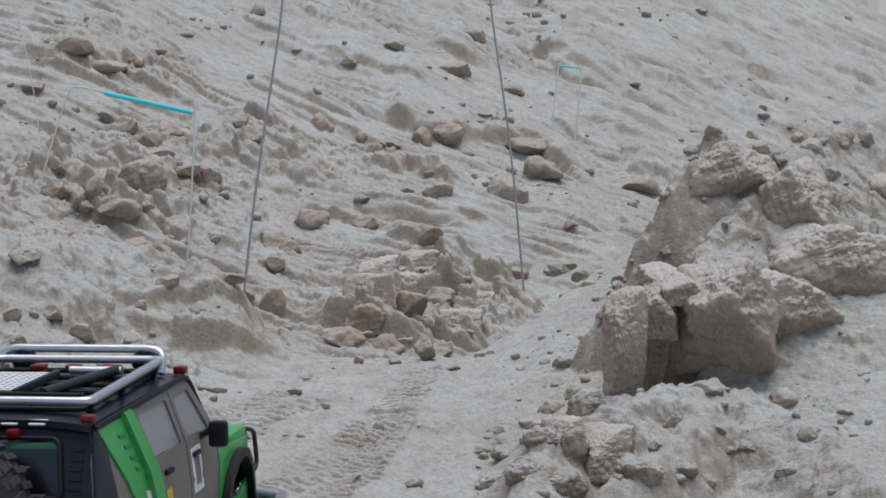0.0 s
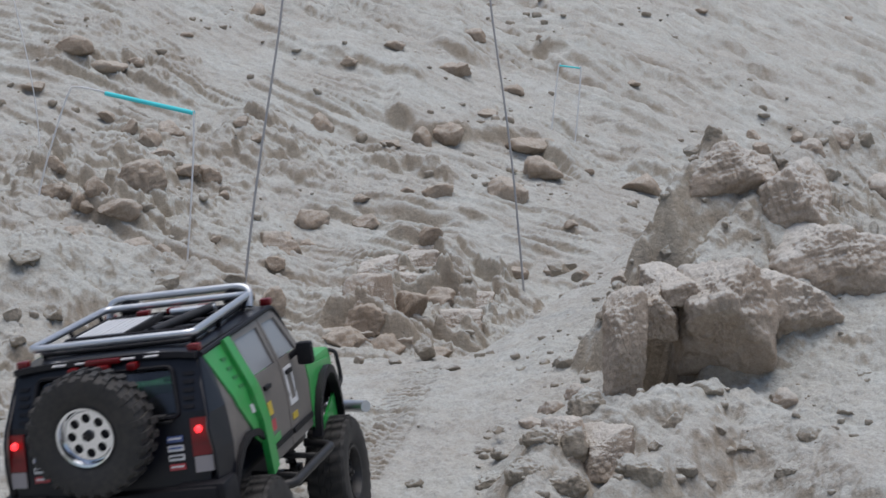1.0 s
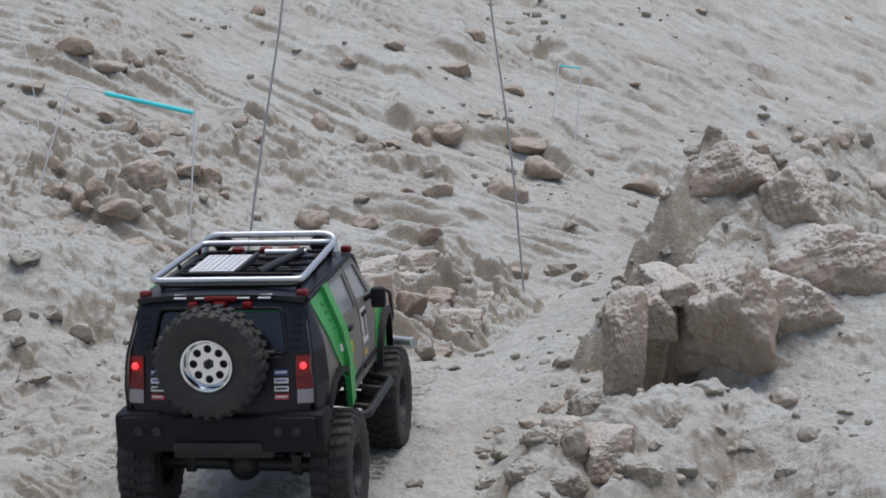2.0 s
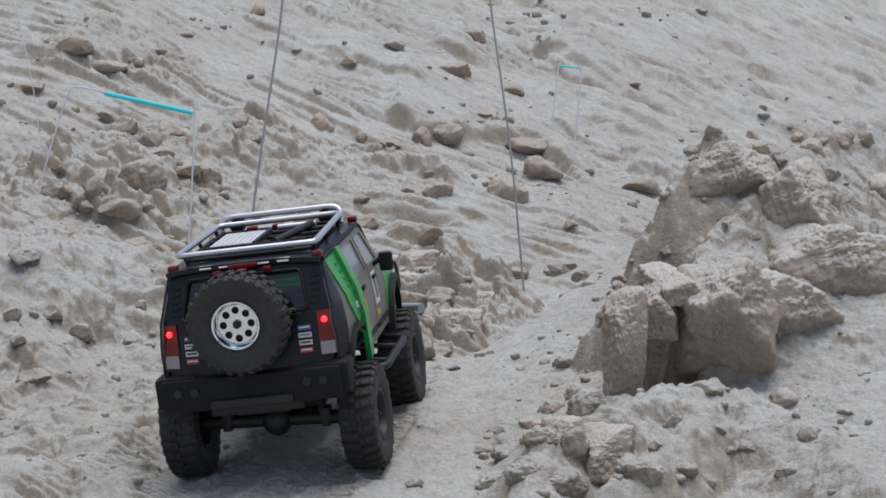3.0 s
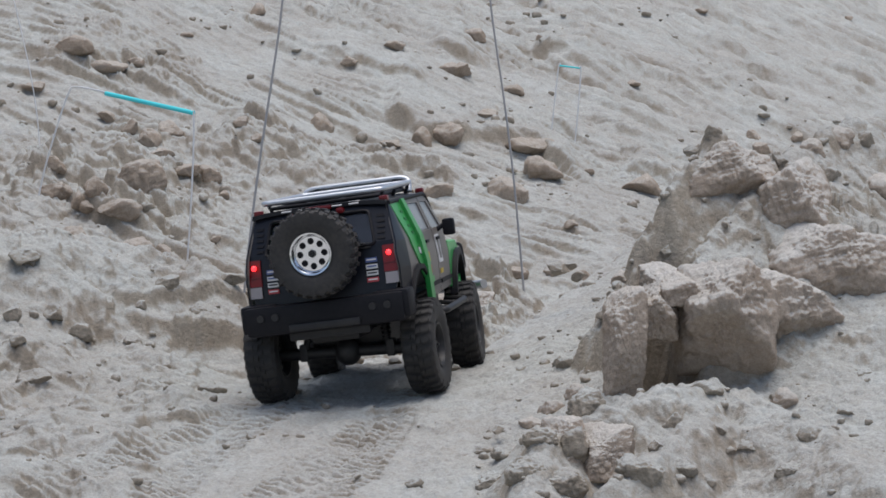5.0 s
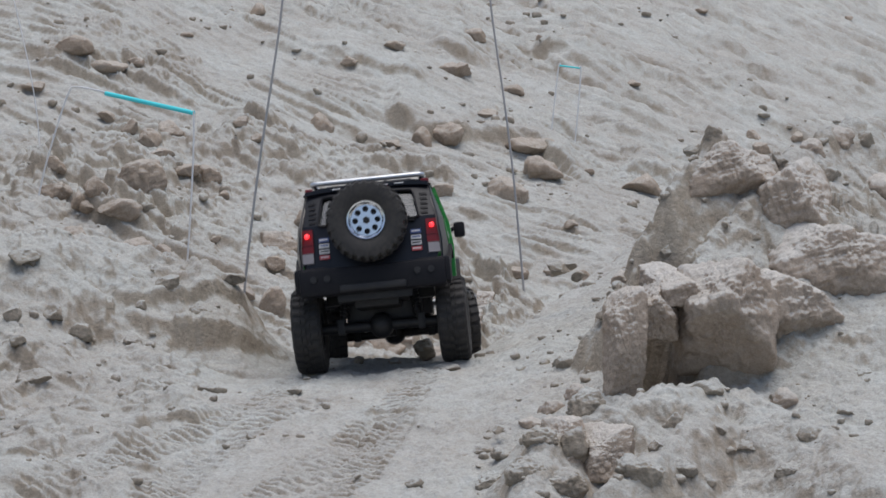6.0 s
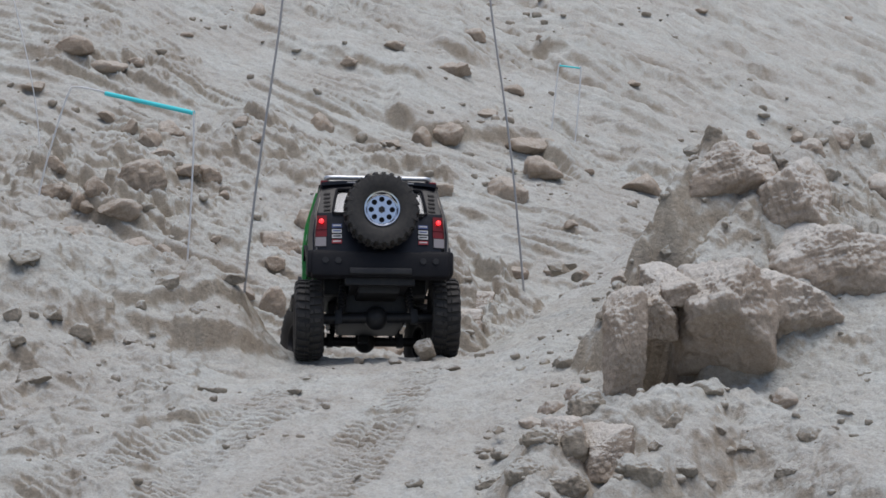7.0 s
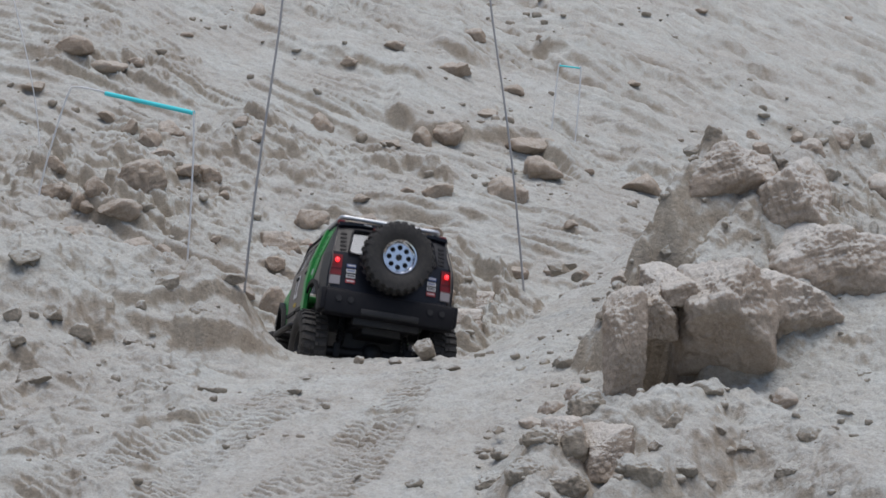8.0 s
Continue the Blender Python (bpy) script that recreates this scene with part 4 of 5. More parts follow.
wheel = build_wheel("wheel", DARK_STEEL, "dusty black knobbly tyre on a dark drilled rim")
AXLE = {"rear": (0.073 - 0.2, 0.058), "front": (0.3335 - 0.2, 0.056)}
spare = build_wheel("spare_wheel", STEEL, "spare knobbly tyre with a bright drilled rim")
spare.matrix_basis = pose(0, -0.0265 - 0.2, 0.0107 + 0.178, 0, 0, -90) @ Matrix.Diagonal((0.95, 0.925, 0.925, 1))
wheels = {"rear_l": wheel}
for spot in ("rear_r", "front_l", "front_r"):
    wheels[spot] = copy_thing(wheel, Matrix())


def build_axle():
    bm = bmesh.new()
    rod(bm, (-0.085, 0, 0), (0.085, 0, 0), 0.0075, segs=14)
    bmesh.ops.create_uvsphere(bm, u_segments=18, v_segments=12, radius=0.017, matrix=Matrix.Diagonal((1, 1, 1.05, 1)))
    box(bm, -0.004, 0.012, 0.0, 0.035, -0.006, 0.006, 0.001)
    for x in (-0.055, 0.055):
        box(bm, x - 0.005, x + 0.005, -0.008, 0.008, -0.009, 0.012, 0.001)
    ax = part("axle", bm, DARK_STEEL, truck, "dark metal axle with a round differential", True)
    for x in (-0.052, 0.052):
        bm = bmesh.new()
        rod(bm, (x, -0.004, 0.006), (x * 0.86, 0.012, 0.066), 0.0042, segs=12)
        for k in range(9):
            z = 0.016 + 0.0052 * k
            f = (z - 0.006) / 0.06
            p = Vector((x * (1 - 0.14 * f), -0.004 + 0.016 * f, z))
            rod(bm, p, p + Vector((-x * 0.02, 0.0004, 0.0022)), 0.0066, segs=14)
        part("shock", bm, DARK_STEEL, ax, "coil shock absorber", True)
        bm = bmesh.new()
        rod(bm, (x * 0.8, 0.0, 0.004), (x * 0.55, 0.105, 0.018), 0.0030, segs=10)
        part("link", bm, DARK_STEEL, ax)
    return ax


axles = {"rear": build_axle()}
axles["front"] = copy_thing(axles["rear"], pose(0, 0, 0, 0, 0, 180))


# ---- clods of caked sand ----
def ball(level):
    bm = bmesh.new()
    bmesh.ops.create_icosphere(bm, subdivisions=level, radius=1)
    bm.verts.ensure_lookup_table()
    v = np.array([p.co[:] for p in bm.verts])
    f = np.array([[q.index for q in p.verts] for p in bm.faces])
    bm.free()
    return v, f


BALLS = {k: ball(k) for k in (3, 4, 5)}
TINY = ball(2)
rng = np.random.default_rng(7)
LOOSE, BANK = "brown caked sand clod lying on the slope", "weathered lump of caked sand in the mound"


def slices(p, k, seed):
    """Noise through a body, from three planes."""
    x, y, z = p[:, 0] * k, p[:, 1] * k, p[:, 2] * k
    return (perlin(x + 0.3 * z, y - 0.25 * z, seed) + perlin(y + 0.3 * x + 4.1, z - 0.3 * x, seed + 7) + perlin(z + 0.3 * y, x - 0.25 * y + 2.3, seed + 13)) * 0.8


def lump_points(v, w, d, h, facets, seed, rough=1.0, sharp=0.8):
    """A round body cut by flat breaks, then weathered."""
    p = v.copy()
    for _ in range(facets):
        n = rng.normal(size=3)
        n /= np.linalg.norm(n)
        cut = rng.uniform(0.45, 0.85)
        over = np.maximum(p @ n - cut, 0)
        p -= np.outer(over * sharp, n)
    p /= np.maximum(np.abs(p).max(0), 0.6)
    p *= (w / 2, d / 2, h / 2)
    size = (w * d * h) ** (1 / 3)
    k = 1 / size
    move = 0.085 * slices(p, 1.8 * k, seed) + 0.075 * np.abs(slices(p, 4.5 * k, seed + 1)) + 0.034 * slices(p, 11 * k, seed + 2) + 0.018 * slices(p, 25 * k, seed + 3)
    n = v / np.linalg.norm(v, axis=1)[:, None]
    return p + n * (move * size * rough)[:, None]


def mesh_from(name, co, faces, mat):
    me = bpy.data.meshes.new(name)
    me.vertices.add(len(co))
    me.vertices.foreach_set("co", np.asarray(co, np.float32).ravel())
    me.loops.add(faces.size)
    me.loops.foreach_set("vertex_index", faces.astype(np.int32).ravel())
    me.polygons.add(len(faces))
    me.polygons.foreach_set("loop_start", (np.arange(len(faces)) * 3).astype(np.int32))
    me.update(calc_edges=True)
    me.polygons.foreach_set("use_smooth", np.ones(len(faces), bool))
    me.materials.append(mat)
    return me


def clod(x, y, z, w, d, h, turn, big, what):
    """A clod w across, d deep and h high; big: how finely it is shaped."""
    v, f = BALLS[big]
    seed = int(rng.integers(1, 9000))
    co = lump_points(v, w, d, h, 8 if what is BANK else 11, seed, 1.25 if what is BANK else 1.0, 0.8 if what is BANK else 0.97)
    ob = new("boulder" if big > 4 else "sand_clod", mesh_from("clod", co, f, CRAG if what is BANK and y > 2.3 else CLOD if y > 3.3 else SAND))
    ob.matrix_basis = pose(x, y, z, 0, 0, turn)
    label = "pale caked sand clod lying beside the track" if what is LOOSE and y < 3.3 else what
    return tagged(ob, label, "sand clod", "clods of the mound" if what is BANK else "clods on the slope")


ROUND = ball(6)


def hewn(x, y, z, w, d, h, turn, breaks, label="large weathered block of caked sand in the mound", group="blocks of the mound"):
    """A block bounded by flat breaks with worn edges, its surface crumbling in layers."""
    v, f = ROUND
    seed = int(rng.integers(1, 9000))
    planes = [(1, 0, 0, 1), (-1, 0, 0, 1), (0, 1, 0, 1), (0, -1, 0, 1), (0, 0, 1, 1), (0, 0, -1, 1)] + breaks
    total = np.zeros(len(v))
    for a, b, c, dist in planes:
        total += (np.maximum(v @ np.array([a, b, c]), 0) / dist) ** 16
    p = v / (total ** (1 / 16))[:, None] * (w / 2, d / 2, h / 2)
    size = (w * d * h) ** (1 / 3)
    k = 1 / size
    layer = np.abs(slices(p * (0.35, 0.35, 1.6), 5.0 * k, seed + 5))
    move = 0.055 * slices(p, 1.6 * k, seed) - 0.03 * np.abs(slices(p, 3.6 * k, seed + 1)) - 0.015 * layer + 0.030 * slices(p, 9 * k, seed + 2) + 0.020 * slices(p, 22 * k, seed + 3) + 0.012 * slices(p, 50 * k, seed + 4)
    co = p + v * (move * size)[:, None]
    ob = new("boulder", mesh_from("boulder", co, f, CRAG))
    ob.matrix_basis = pose(x, y, z, 0, 0, turn)
    return tagged(ob, label, "boulder", group)


# clods on the slope beyond the gully
clod(-0.913, 5.172, 0.466, 0.100, 0.091, 0.058, -10, 4, LOOSE)
clod(-0.829, 5.170, 0.420, 0.103, 0.093, 0.036, -6, 4, LOOSE)
clod(-0.761, 5.194, 0.427, 0.050, 0.045, 0.029, -19, 4, LOOSE)
clod(-0.631, 4.888, 0.260, 0.082, 0.074, 0.067, 21, 4, LOOSE)
clod(-0.718, 4.810, 0.281, 0.047, 0.042, 0.039, 0, 4, LOOSE)
clod(-0.678, 4.794, 0.252, 0.057, 0.051, 0.053, 5, 4, LOOSE)
clod(-0.641, 4.742, 0.222, 0.064, 0.058, 0.027, -16, 4, LOOSE)
clod(-0.791, 4.288, 0.162, 0.072, 0.065, 0.041, -20, 4, LOOSE)
clod(-0.740, 4.228, 0.147, 0.033, 0.043, 0.048, -21, 3, LOOSE)
clod(-0.707, 4.228, 0.169, 0.060, 0.053, 0.055, -24, 4, LOOSE)
clod(-0.720, 4.214, 0.133, 0.046, 0.041, 0.034, 0, 4, LOOSE)
clod(-0.654, 4.192, 0.129, 0.089, 0.080, 0.047, 10, 4, LOOSE)
clod(-0.635, 4.396, 0.174, 0.114, 0.103, 0.096, -7, 5, LOOSE)
clod(-0.562, 4.614, 0.187, 0.070, 0.063, 0.034, 23, 4, LOOSE)
clod(-0.522, 4.648, 0.176, 0.058, 0.057, 0.064, -22, 4, LOOSE)
clod(-0.480, 4.578, 0.131, 0.028, 0.031, 0.034, -11, 3, LOOSE)
clod(-0.821, 4.416, 0.209, 0.045, 0.040, 0.044, 8, 4, LOOSE)
clod(-0.529, 5.974, 0.573, 0.045, 0.050, 0.055, 9, 3, LOOSE)
clod(-0.342, 4.344, 0.045, 0.099, 0.090, 0.079, -2, 4, LOOSE)
clod(-0.274, 4.508, 0.089, 0.096, 0.086, 0.065, -8, 4, LOOSE)
clod(-0.286, 4.402, 0.044, 0.048, 0.043, 0.027, 24, 4, LOOSE)
clod(-0.167, 4.588, 0.077, 0.063, 0.056, 0.040, -14, 4, LOOSE)
clod(-0.311, 5.246, 0.270, 0.068, 0.061, 0.065, -19, 4, LOOSE)
clod(-0.056, 5.338, 0.223, 0.060, 0.081, 0.090, -9, 4, LOOSE)
clod(0.009, 5.402, 0.250, 0.088, 0.079, 0.067, -12, 4, LOOSE)
clod(0.026, 5.860, 0.406, 0.130, 0.117, 0.083, -24, 4, LOOSE)
clod(-0.012, 4.766, 0.130, 0.082, 0.074, 0.051, 16, 4, LOOSE)
clod(0.153, 4.868, 0.121, 0.095, 0.085, 0.085, -9, 4, LOOSE)
clod(-0.083, 4.772, 0.135, 0.039, 0.035, 0.021, -8, 3, LOOSE)
clod(0.204, 5.876, 0.348, 0.079, 0.072, 0.040, -13, 4, LOOSE)
clod(0.231, 5.458, 0.208, 0.124, 0.112, 0.061, -15, 4, LOOSE)
clod(0.246, 5.212, 0.158, 0.102, 0.092, 0.075, -6, 4, LOOSE)
clod(-0.132, 5.852, 0.475, 0.063, 0.057, 0.036, -7, 4, LOOSE)
clod(-0.023, 4.408, 0.056, 0.057, 0.052, 0.057, 15, 4, LOOSE)
clod(0.511, 5.290, 0.114, 0.112, 0.101, 0.063, 21, 4, LOOSE)
clod(0.317, 2.947, 0.236, 0.024, 0.022, 0.024, -2, 3, LOOSE)
clod(-0.327, 3.948, -0.033, 0.052, 0.060, 0.067, -20, 4, LOOSE)
clod(-0.384, 3.952, -0.014, 0.054, 0.048, 0.047, 13, 4, LOOSE)
clod(-0.338, 4.166, 0.023, 0.045, 0.041, 0.036, -4, 4, LOOSE)
clod(-0.097, 3.864, -0.106, 0.076, 0.069, 0.054, 17, 4, LOOSE)
clod(-0.182, 3.860, -0.093, 0.089, 0.080, 0.056, -1, 4, LOOSE)
clod(-0.013, 3.854, -0.113, 0.059, 0.053, 0.036, 7, 4, LOOSE)
clod(-0.107, 4.212, 0.019, 0.041, 0.040, 0.045, -10, 4, LOOSE)
clod(-0.050, 4.322, 0.013, 0.075, 0.067, 0.046, -14, 4, LOOSE)
clod(-0.002, 4.118, -0.047, 0.074, 0.066, 0.064, -10, 4, LOOSE)
clod(-0.067, 3.982, -0.037, 0.076, 0.072, 0.080, 5, 4, LOOSE)
clod(-0.141, 3.908, -0.066, 0.092, 0.083, 0.086, -8, 5, LOOSE)
clod(-0.134, 4.098, -0.004, 0.056, 0.050, 0.044, -20, 4, LOOSE)
clod(0.153, 4.384, -0.019, 0.062, 0.056, 0.055, 10, 4, LOOSE)
clod(0.173, 3.156, 0.113, 0.036, 0.032, 0.022, -6, 4, LOOSE)
clod(0.199, 3.068, 0.113, 0.023, 0.021, 0.019, -25, 3, LOOSE)
clod(-0.436, 4.896, 0.252, 0.037, 0.033, 0.027, -7, 3, LOOSE)
clod(-0.474, 4.942, 0.288, 0.045, 0.041, 0.028, 11, 4, LOOSE)
clod(-0.253, 5.694, 0.432, 0.055, 0.049, 0.032, 20, 4, LOOSE)
clod(0.094, 6.216, 0.506, 0.067, 0.060, 0.050, -6, 4, LOOSE)
clod(0.374, 5.376, 0.152, 0.032, 0.029, 0.020, 23, 3, LOOSE)
clod(-0.586, 2.893, 0.156, 0.047, 0.043, 0.024, 7, 4, LOOSE)
clod(-0.971, 4.964, 0.371, 0.054, 0.048, 0.028, -13, 4, LOOSE)
clod(0.378, 3.131, 0.296, 0.034, 0.031, 0.020, 1, 4, LOOSE)
clod(-0.688, 5.618, 0.503, 0.039, 0.035, 0.021, 2, 3, LOOSE)
clod(-0.785, 4.882, 0.304, 0.045, 0.041, 0.034, 13, 4, LOOSE)
clod(0.115, 5.588, 0.287, 0.069, 0.062, 0.039, -7, 4, LOOSE)
clod(-0.134, 5.258, 0.226, 0.057, 0.052, 0.029, 2, 4, LOOSE)
clod(-0.184, 4.688, 0.122, 0.046, 0.042, 0.021, 3, 4, LOOSE)
clod(0.288, 4.698, 0.064, 0.031, 0.028, 0.021, -15, 3, LOOSE)
clod(0.293, 6.366, 0.506, 0.024, 0.021, 0.023, -11, 3, LOOSE)
clod(0.573, 6.302, 0.370, 0.051, 0.046, 0.020, -6, 3, LOOSE)
clod(0.952, 7.750, 0.624, 0.050, 0.045, 0.024, -9, 3, LOOSE)
clod(1.792, 9.286, 0.635, 0.045, 0.041, 0.023, -23, 3, LOOSE)
clod(-0.470, 4.280, 0.066, 0.027, 0.026, 0.019, -20, 3, LOOSE)
clod(-0.594, 4.084, 0.064, 0.077, 0.070, 0.044, -23, 4, LOOSE)
clod(-0.731, 4.108, 0.085, 0.067, 0.061, 0.039, 4, 4, LOOSE)
clod(-0.665, 4.050, 0.069, 0.050, 0.045, 0.033, 15, 4, LOOSE)
clod(-0.546, 4.058, 0.058, 0.040, 0.036, 0.033, -8, 4, LOOSE)

# clods on the near bank and the track
clod(-0.023, 2.917, 0.020, 0.035, 0.034, 0.035, -8, 4, LOOSE)
clod(-0.118, 2.925, 0.006, 0.016, 0.014, 0.012, 2, 3, LOOSE)
clod(-0.528, 2.822, 0.085, 0.031, 0.030, 0.027, -5, 4, LOOSE)
clod(-0.505, 2.556, 0.036, 0.043, 0.032, 0.023, -13, 4, LOOSE)
clod(-0.298, 2.665, 0.005, 0.038, 0.026, 0.017, -19, 4, LOOSE)
clod(-0.323, 2.611, 0.009, 0.019, 0.016, 0.011, 20, 3, LOOSE)
clod(-0.214, 2.375, -0.005, 0.025, 0.019, 0.015, 23, 4, LOOSE)
clod(-0.305, 2.990, 0.115, 0.041, 0.024, 0.017, -10, 4, LOOSE)
clod(-0.340, 2.903, 0.080, 0.032, 0.017, 0.014, -14, 4, LOOSE)
clod(0.151, 2.531, 0.059, 0.030, 0.023, 0.018, -24, 4, LOOSE)
clod(0.060, 2.291, 0.017, 0.016, 0.013, 0.012, 19, 3, LOOSE)
clod(-0.032, 2.165, -0.017, 0.023, 0.019, 0.016, -7, 4, LOOSE)
clod(0.051, 2.802, 0.030, 0.017, 0.017, 0.014, -5, 3, LOOSE)
clod(-0.422, 2.898, 0.087, 0.017, 0.014, 0.015, -7, 3, LOOSE)
clod(-0.421, 2.831, 0.043, 0.031, 0.026, 0.020, -16, 4, LOOSE)
clod(-0.496, 2.822, 0.059, 0.039, 0.037, 0.025, 1, 4, LOOSE)
clod(-0.580, 2.781, 0.089, 0.026, 0.026, 0.021, 14, 4, LOOSE)
clod(-0.388, 2.936, 0.114, 0.048, 0.035, 0.024, -21, 4, LOOSE)
clod(-0.544, 2.639, 0.073, 0.029, 0.022, 0.017, -13, 4, LOOSE)
clod(-0.066, 2.877, 0.012, 0.020, 0.019, 0.013, -7, 3, LOOSE)
clod(0.012, 2.687, 0.029, 0.022, 0.013, 0.010, -1, 3, LOOSE)
clod(-0.189, 2.621, 0.010, 0.022, 0.014, 0.010, -15, 3, LOOSE)
clod(0.134, 2.791, 0.054, 0.014, 0.012, 0.009, -25, 3, LOOSE)
clod(0.192, 3.124, 0.121, 0.019, 0.017, 0.014, 4, 3, LOOSE)

# lumps of the crumbling mound
clod(0.159, 2.229, 0.053, 0.047, 0.041, 0.042, -10, 5, BANK)
clod(0.153, 2.378, 0.039, 0.034, 0.029, 0.030, 12, 4, BANK)
clod(0.123, 2.352, 0.027, 0.033, 0.029, 0.029, 9, 4, BANK)
clod(0.099, 2.314, 0.019, 0.030, 0.025, 0.018, -17, 4, BANK)
clod(0.067, 2.318, 0.013, 0.020, 0.017, 0.011, -2, 4, LOOSE)
clod(0.102, 2.122, 0.037, 0.042, 0.036, 0.026, 13, 5, BANK)
clod(0.131, 2.123, 0.025, 0.036, 0.031, 0.046, 5, 4, BANK)
clod(0.169, 2.158, 0.003, 0.052, 0.045, 0.050, 15, 5, BANK)
clod(0.199, 2.077, 0.009, 0.047, 0.040, 0.039, 12, 5, BANK)
clod(0.245, 2.203, 0.037, 0.025, 0.021, 0.029, -21, 4, LOOSE)
clod(0.288, 2.265, 0.065, 0.039, 0.033, 0.018, 13, 4, BANK)
clod(0.382, 2.328, 0.039, 0.040, 0.034, 0.036, -25, 4, BANK)
clod(0.389, 2.166, 0.030, 0.034, 0.029, 0.028, 5, 4, BANK)
clod(0.225, 2.578, 0.153, 0.033, 0.028, 0.028, -9, 4, BANK)
clod(0.207, 2.505, 0.139, 0.025, 0.021, 0.025, 10, 4, LOOSE)
clod(0.199, 2.509, 0.124, 0.029, 0.024, 0.016, -11, 4, LOOSE)
clod(0.347, 2.651, 0.333, 0.026, 0.022, 0.031, -13, 4, LOOSE)
clod(0.323, 2.620, 0.294, 0.030, 0.026, 0.026, 20, 4, LOOSE)
clod(0.433, 2.686, 0.297, 0.023, 0.020, 0.028, 5, 4, LOOSE)
clod(0.542, 2.844, 0.322, 0.040, 0.035, 0.034, 9, 4, BANK)
clod(0.577, 2.860, 0.312, 0.032, 0.028, 0.041, 10, 4, LOOSE)
clod(0.493, 2.782, 0.309, 0.039, 0.034, 0.026, 5, 4, BANK)
clod(0.279, 2.593, 0.258, 0.018, 0.015, 0.016, 0, 4, LOOSE)
clod(0.242, 4.427, -0.016, 0.057, 0.048, 0.039, 15, 4, BANK)
clod(0.295, 4.408, -0.022, 0.040, 0.034, 0.033, -16, 4, LOOSE)
clod(0.150, 2.542, 0.057, 0.032, 0.027, 0.017, -11, 4, LOOSE)
clod(0.506, 2.722, 0.274, 0.031, 0.027, 0.030, 15, 4, LOOSE)
clod(0.499, 2.570, 0.200, 0.051, 0.044, 0.027, -16, 5, BANK)
clod(0.387, 2.557, 0.208, 0.025, 0.021, 0.027, 8, 4, LOOSE)
clod(0.055, 2.331, 0.010, 0.016, 0.014, 0.010, -1, 4, LOOSE)
clod(0.041, 2.278, -0.003, 0.031, 0.027, 0.013, 22, 4, BANK)
clod(0.070, 2.219, 0.005, 0.038, 0.032, 0.019, -25, 4, BANK)
clod(0.083, 2.079, 0.012, 0.047, 0.040, 0.030, 17, 5, BANK)
clod(0.051, 2.155, -0.015, 0.039, 0.034, 0.024, 24, 5, BANK)
clod(0.123, 2.080, -0.000, 0.053, 0.045, 0.032, -21, 5, BANK)
clod(0.326, 2.179, 0.018, 0.027, 0.023, 0.016, -15, 4, LOOSE)
clod(0.361, 2.123, 0.004, 0.039, 0.033, 0.018, 23, 5, BANK)
clod(0.195, 2.189, 0.031, 0.025, 0.021, 0.020, 12, 4, LOOSE)
clod(0.223, 2.140, 0.025, 0.022, 0.019, 0.017, -23, 4, LOOSE)
clod(0.247, 2.116, 0.006, 0.030, 0.026, 0.022, -6, 4, BANK)
clod(0.291, 2.186, 0.036, 0.019, 0.016, 0.014, 24, 4, LOOSE)
clod(0.165, 2.189, 0.028, 0.025, 0.021, 0.022, -24, 4, LOOSE)
clod(0.197, 2.360, 0.049, 0.023, 0.020, 0.022, -8, 4, LOOSE)
clod(0.279, 2.565, 0.192, 0.025, 0.021, 0.037, 5, 4, LOOSE)
clod(0.302, 2.521, 0.186, 0.026, 0.022, 0.031, 13, 4, LOOSE)
clod(0.302, 2.175, 0.014, 0.016, 0.014, 0.012, 21, 4, LOOSE)
clod(0.443, 2.264, 0.041, 0.019, 0.017, 0.013, -1, 4, LOOSE)
clod(0.484, 2.375, 0.067, 0.024, 0.021, 0.016, 20, 4, LOOSE)
clod(0.575, 2.755, 0.254, 0.047, 0.040, 0.043, 25, 4, BANK)
clod(1.096, 6.475, 0.192, 0.066, 0.057, 0.052, 2, 4, LOOSE)
clod(0.918, 6.214, 0.211, 0.053, 0.045, 0.043, 0, 4, LOOSE)
clod(0.937, 6.117, 0.176, 0.059, 0.051, 0.046, 21, 4, LOOSE)
clod(0.514, 2.687, 0.252, 0.027, 0.024, 0.023, 11, 4, LOOSE)
clod(0.022, 2.265, -0.006, 0.014, 0.012, 0.008, 3, 4, LOOSE)

# the large broken blocks: place, size, turn and the flat breaks that shape them
hewn(0.324, 2.377, 0.142, 0.121, 0.150, 0.159, -8, [(-0.42, -0.36, 0.83, 0.55), (0.25, 0.5, 0.83, 0.72), (-0.1, -0.95, 0.28, 0.74), (0.0, -0.75, -0.66, 0.5), (0.75, -0.55, 0.35, 0.62), (-0.9, -0.4, -0.1, 0.8)])
hewn(0.412, 2.463, 0.140, 0.119, 0.130, 0.122, 14, [(0.3, -0.05, 0.95, 0.52), (0.15, -0.97, 0.15, 0.66), (0.7, -0.1, 0.7, 0.58), (-0.5, 0.1, 0.86, 0.72), (0.1, -0.7, -0.7, 0.66)])
hewn(0.207, 2.348, 0.106, 0.046, 0.050, 0.130, 4, [(-0.35, -0.3, 0.88, 0.74), (0.1, -0.9, 0.4, 0.76), (-0.85, -0.5, 0.1, 0.76), (0.1, -0.8, -0.6, 0.74)])
hewn(0.251, 2.405, 0.142, 0.046, 0.140, 0.072, -10, [(-0.5, -0.3, 0.8, 0.7), (0.6, -0.3, 0.75, 0.7), (0.1, -0.95, -0.2, 0.8)])
hewn(0.271, 2.438, 0.167, 0.057, 0.150, 0.040, 6, [(-0.4, -0.3, 0.86, 0.7), (0.5, -0.2, 0.85, 0.7)])
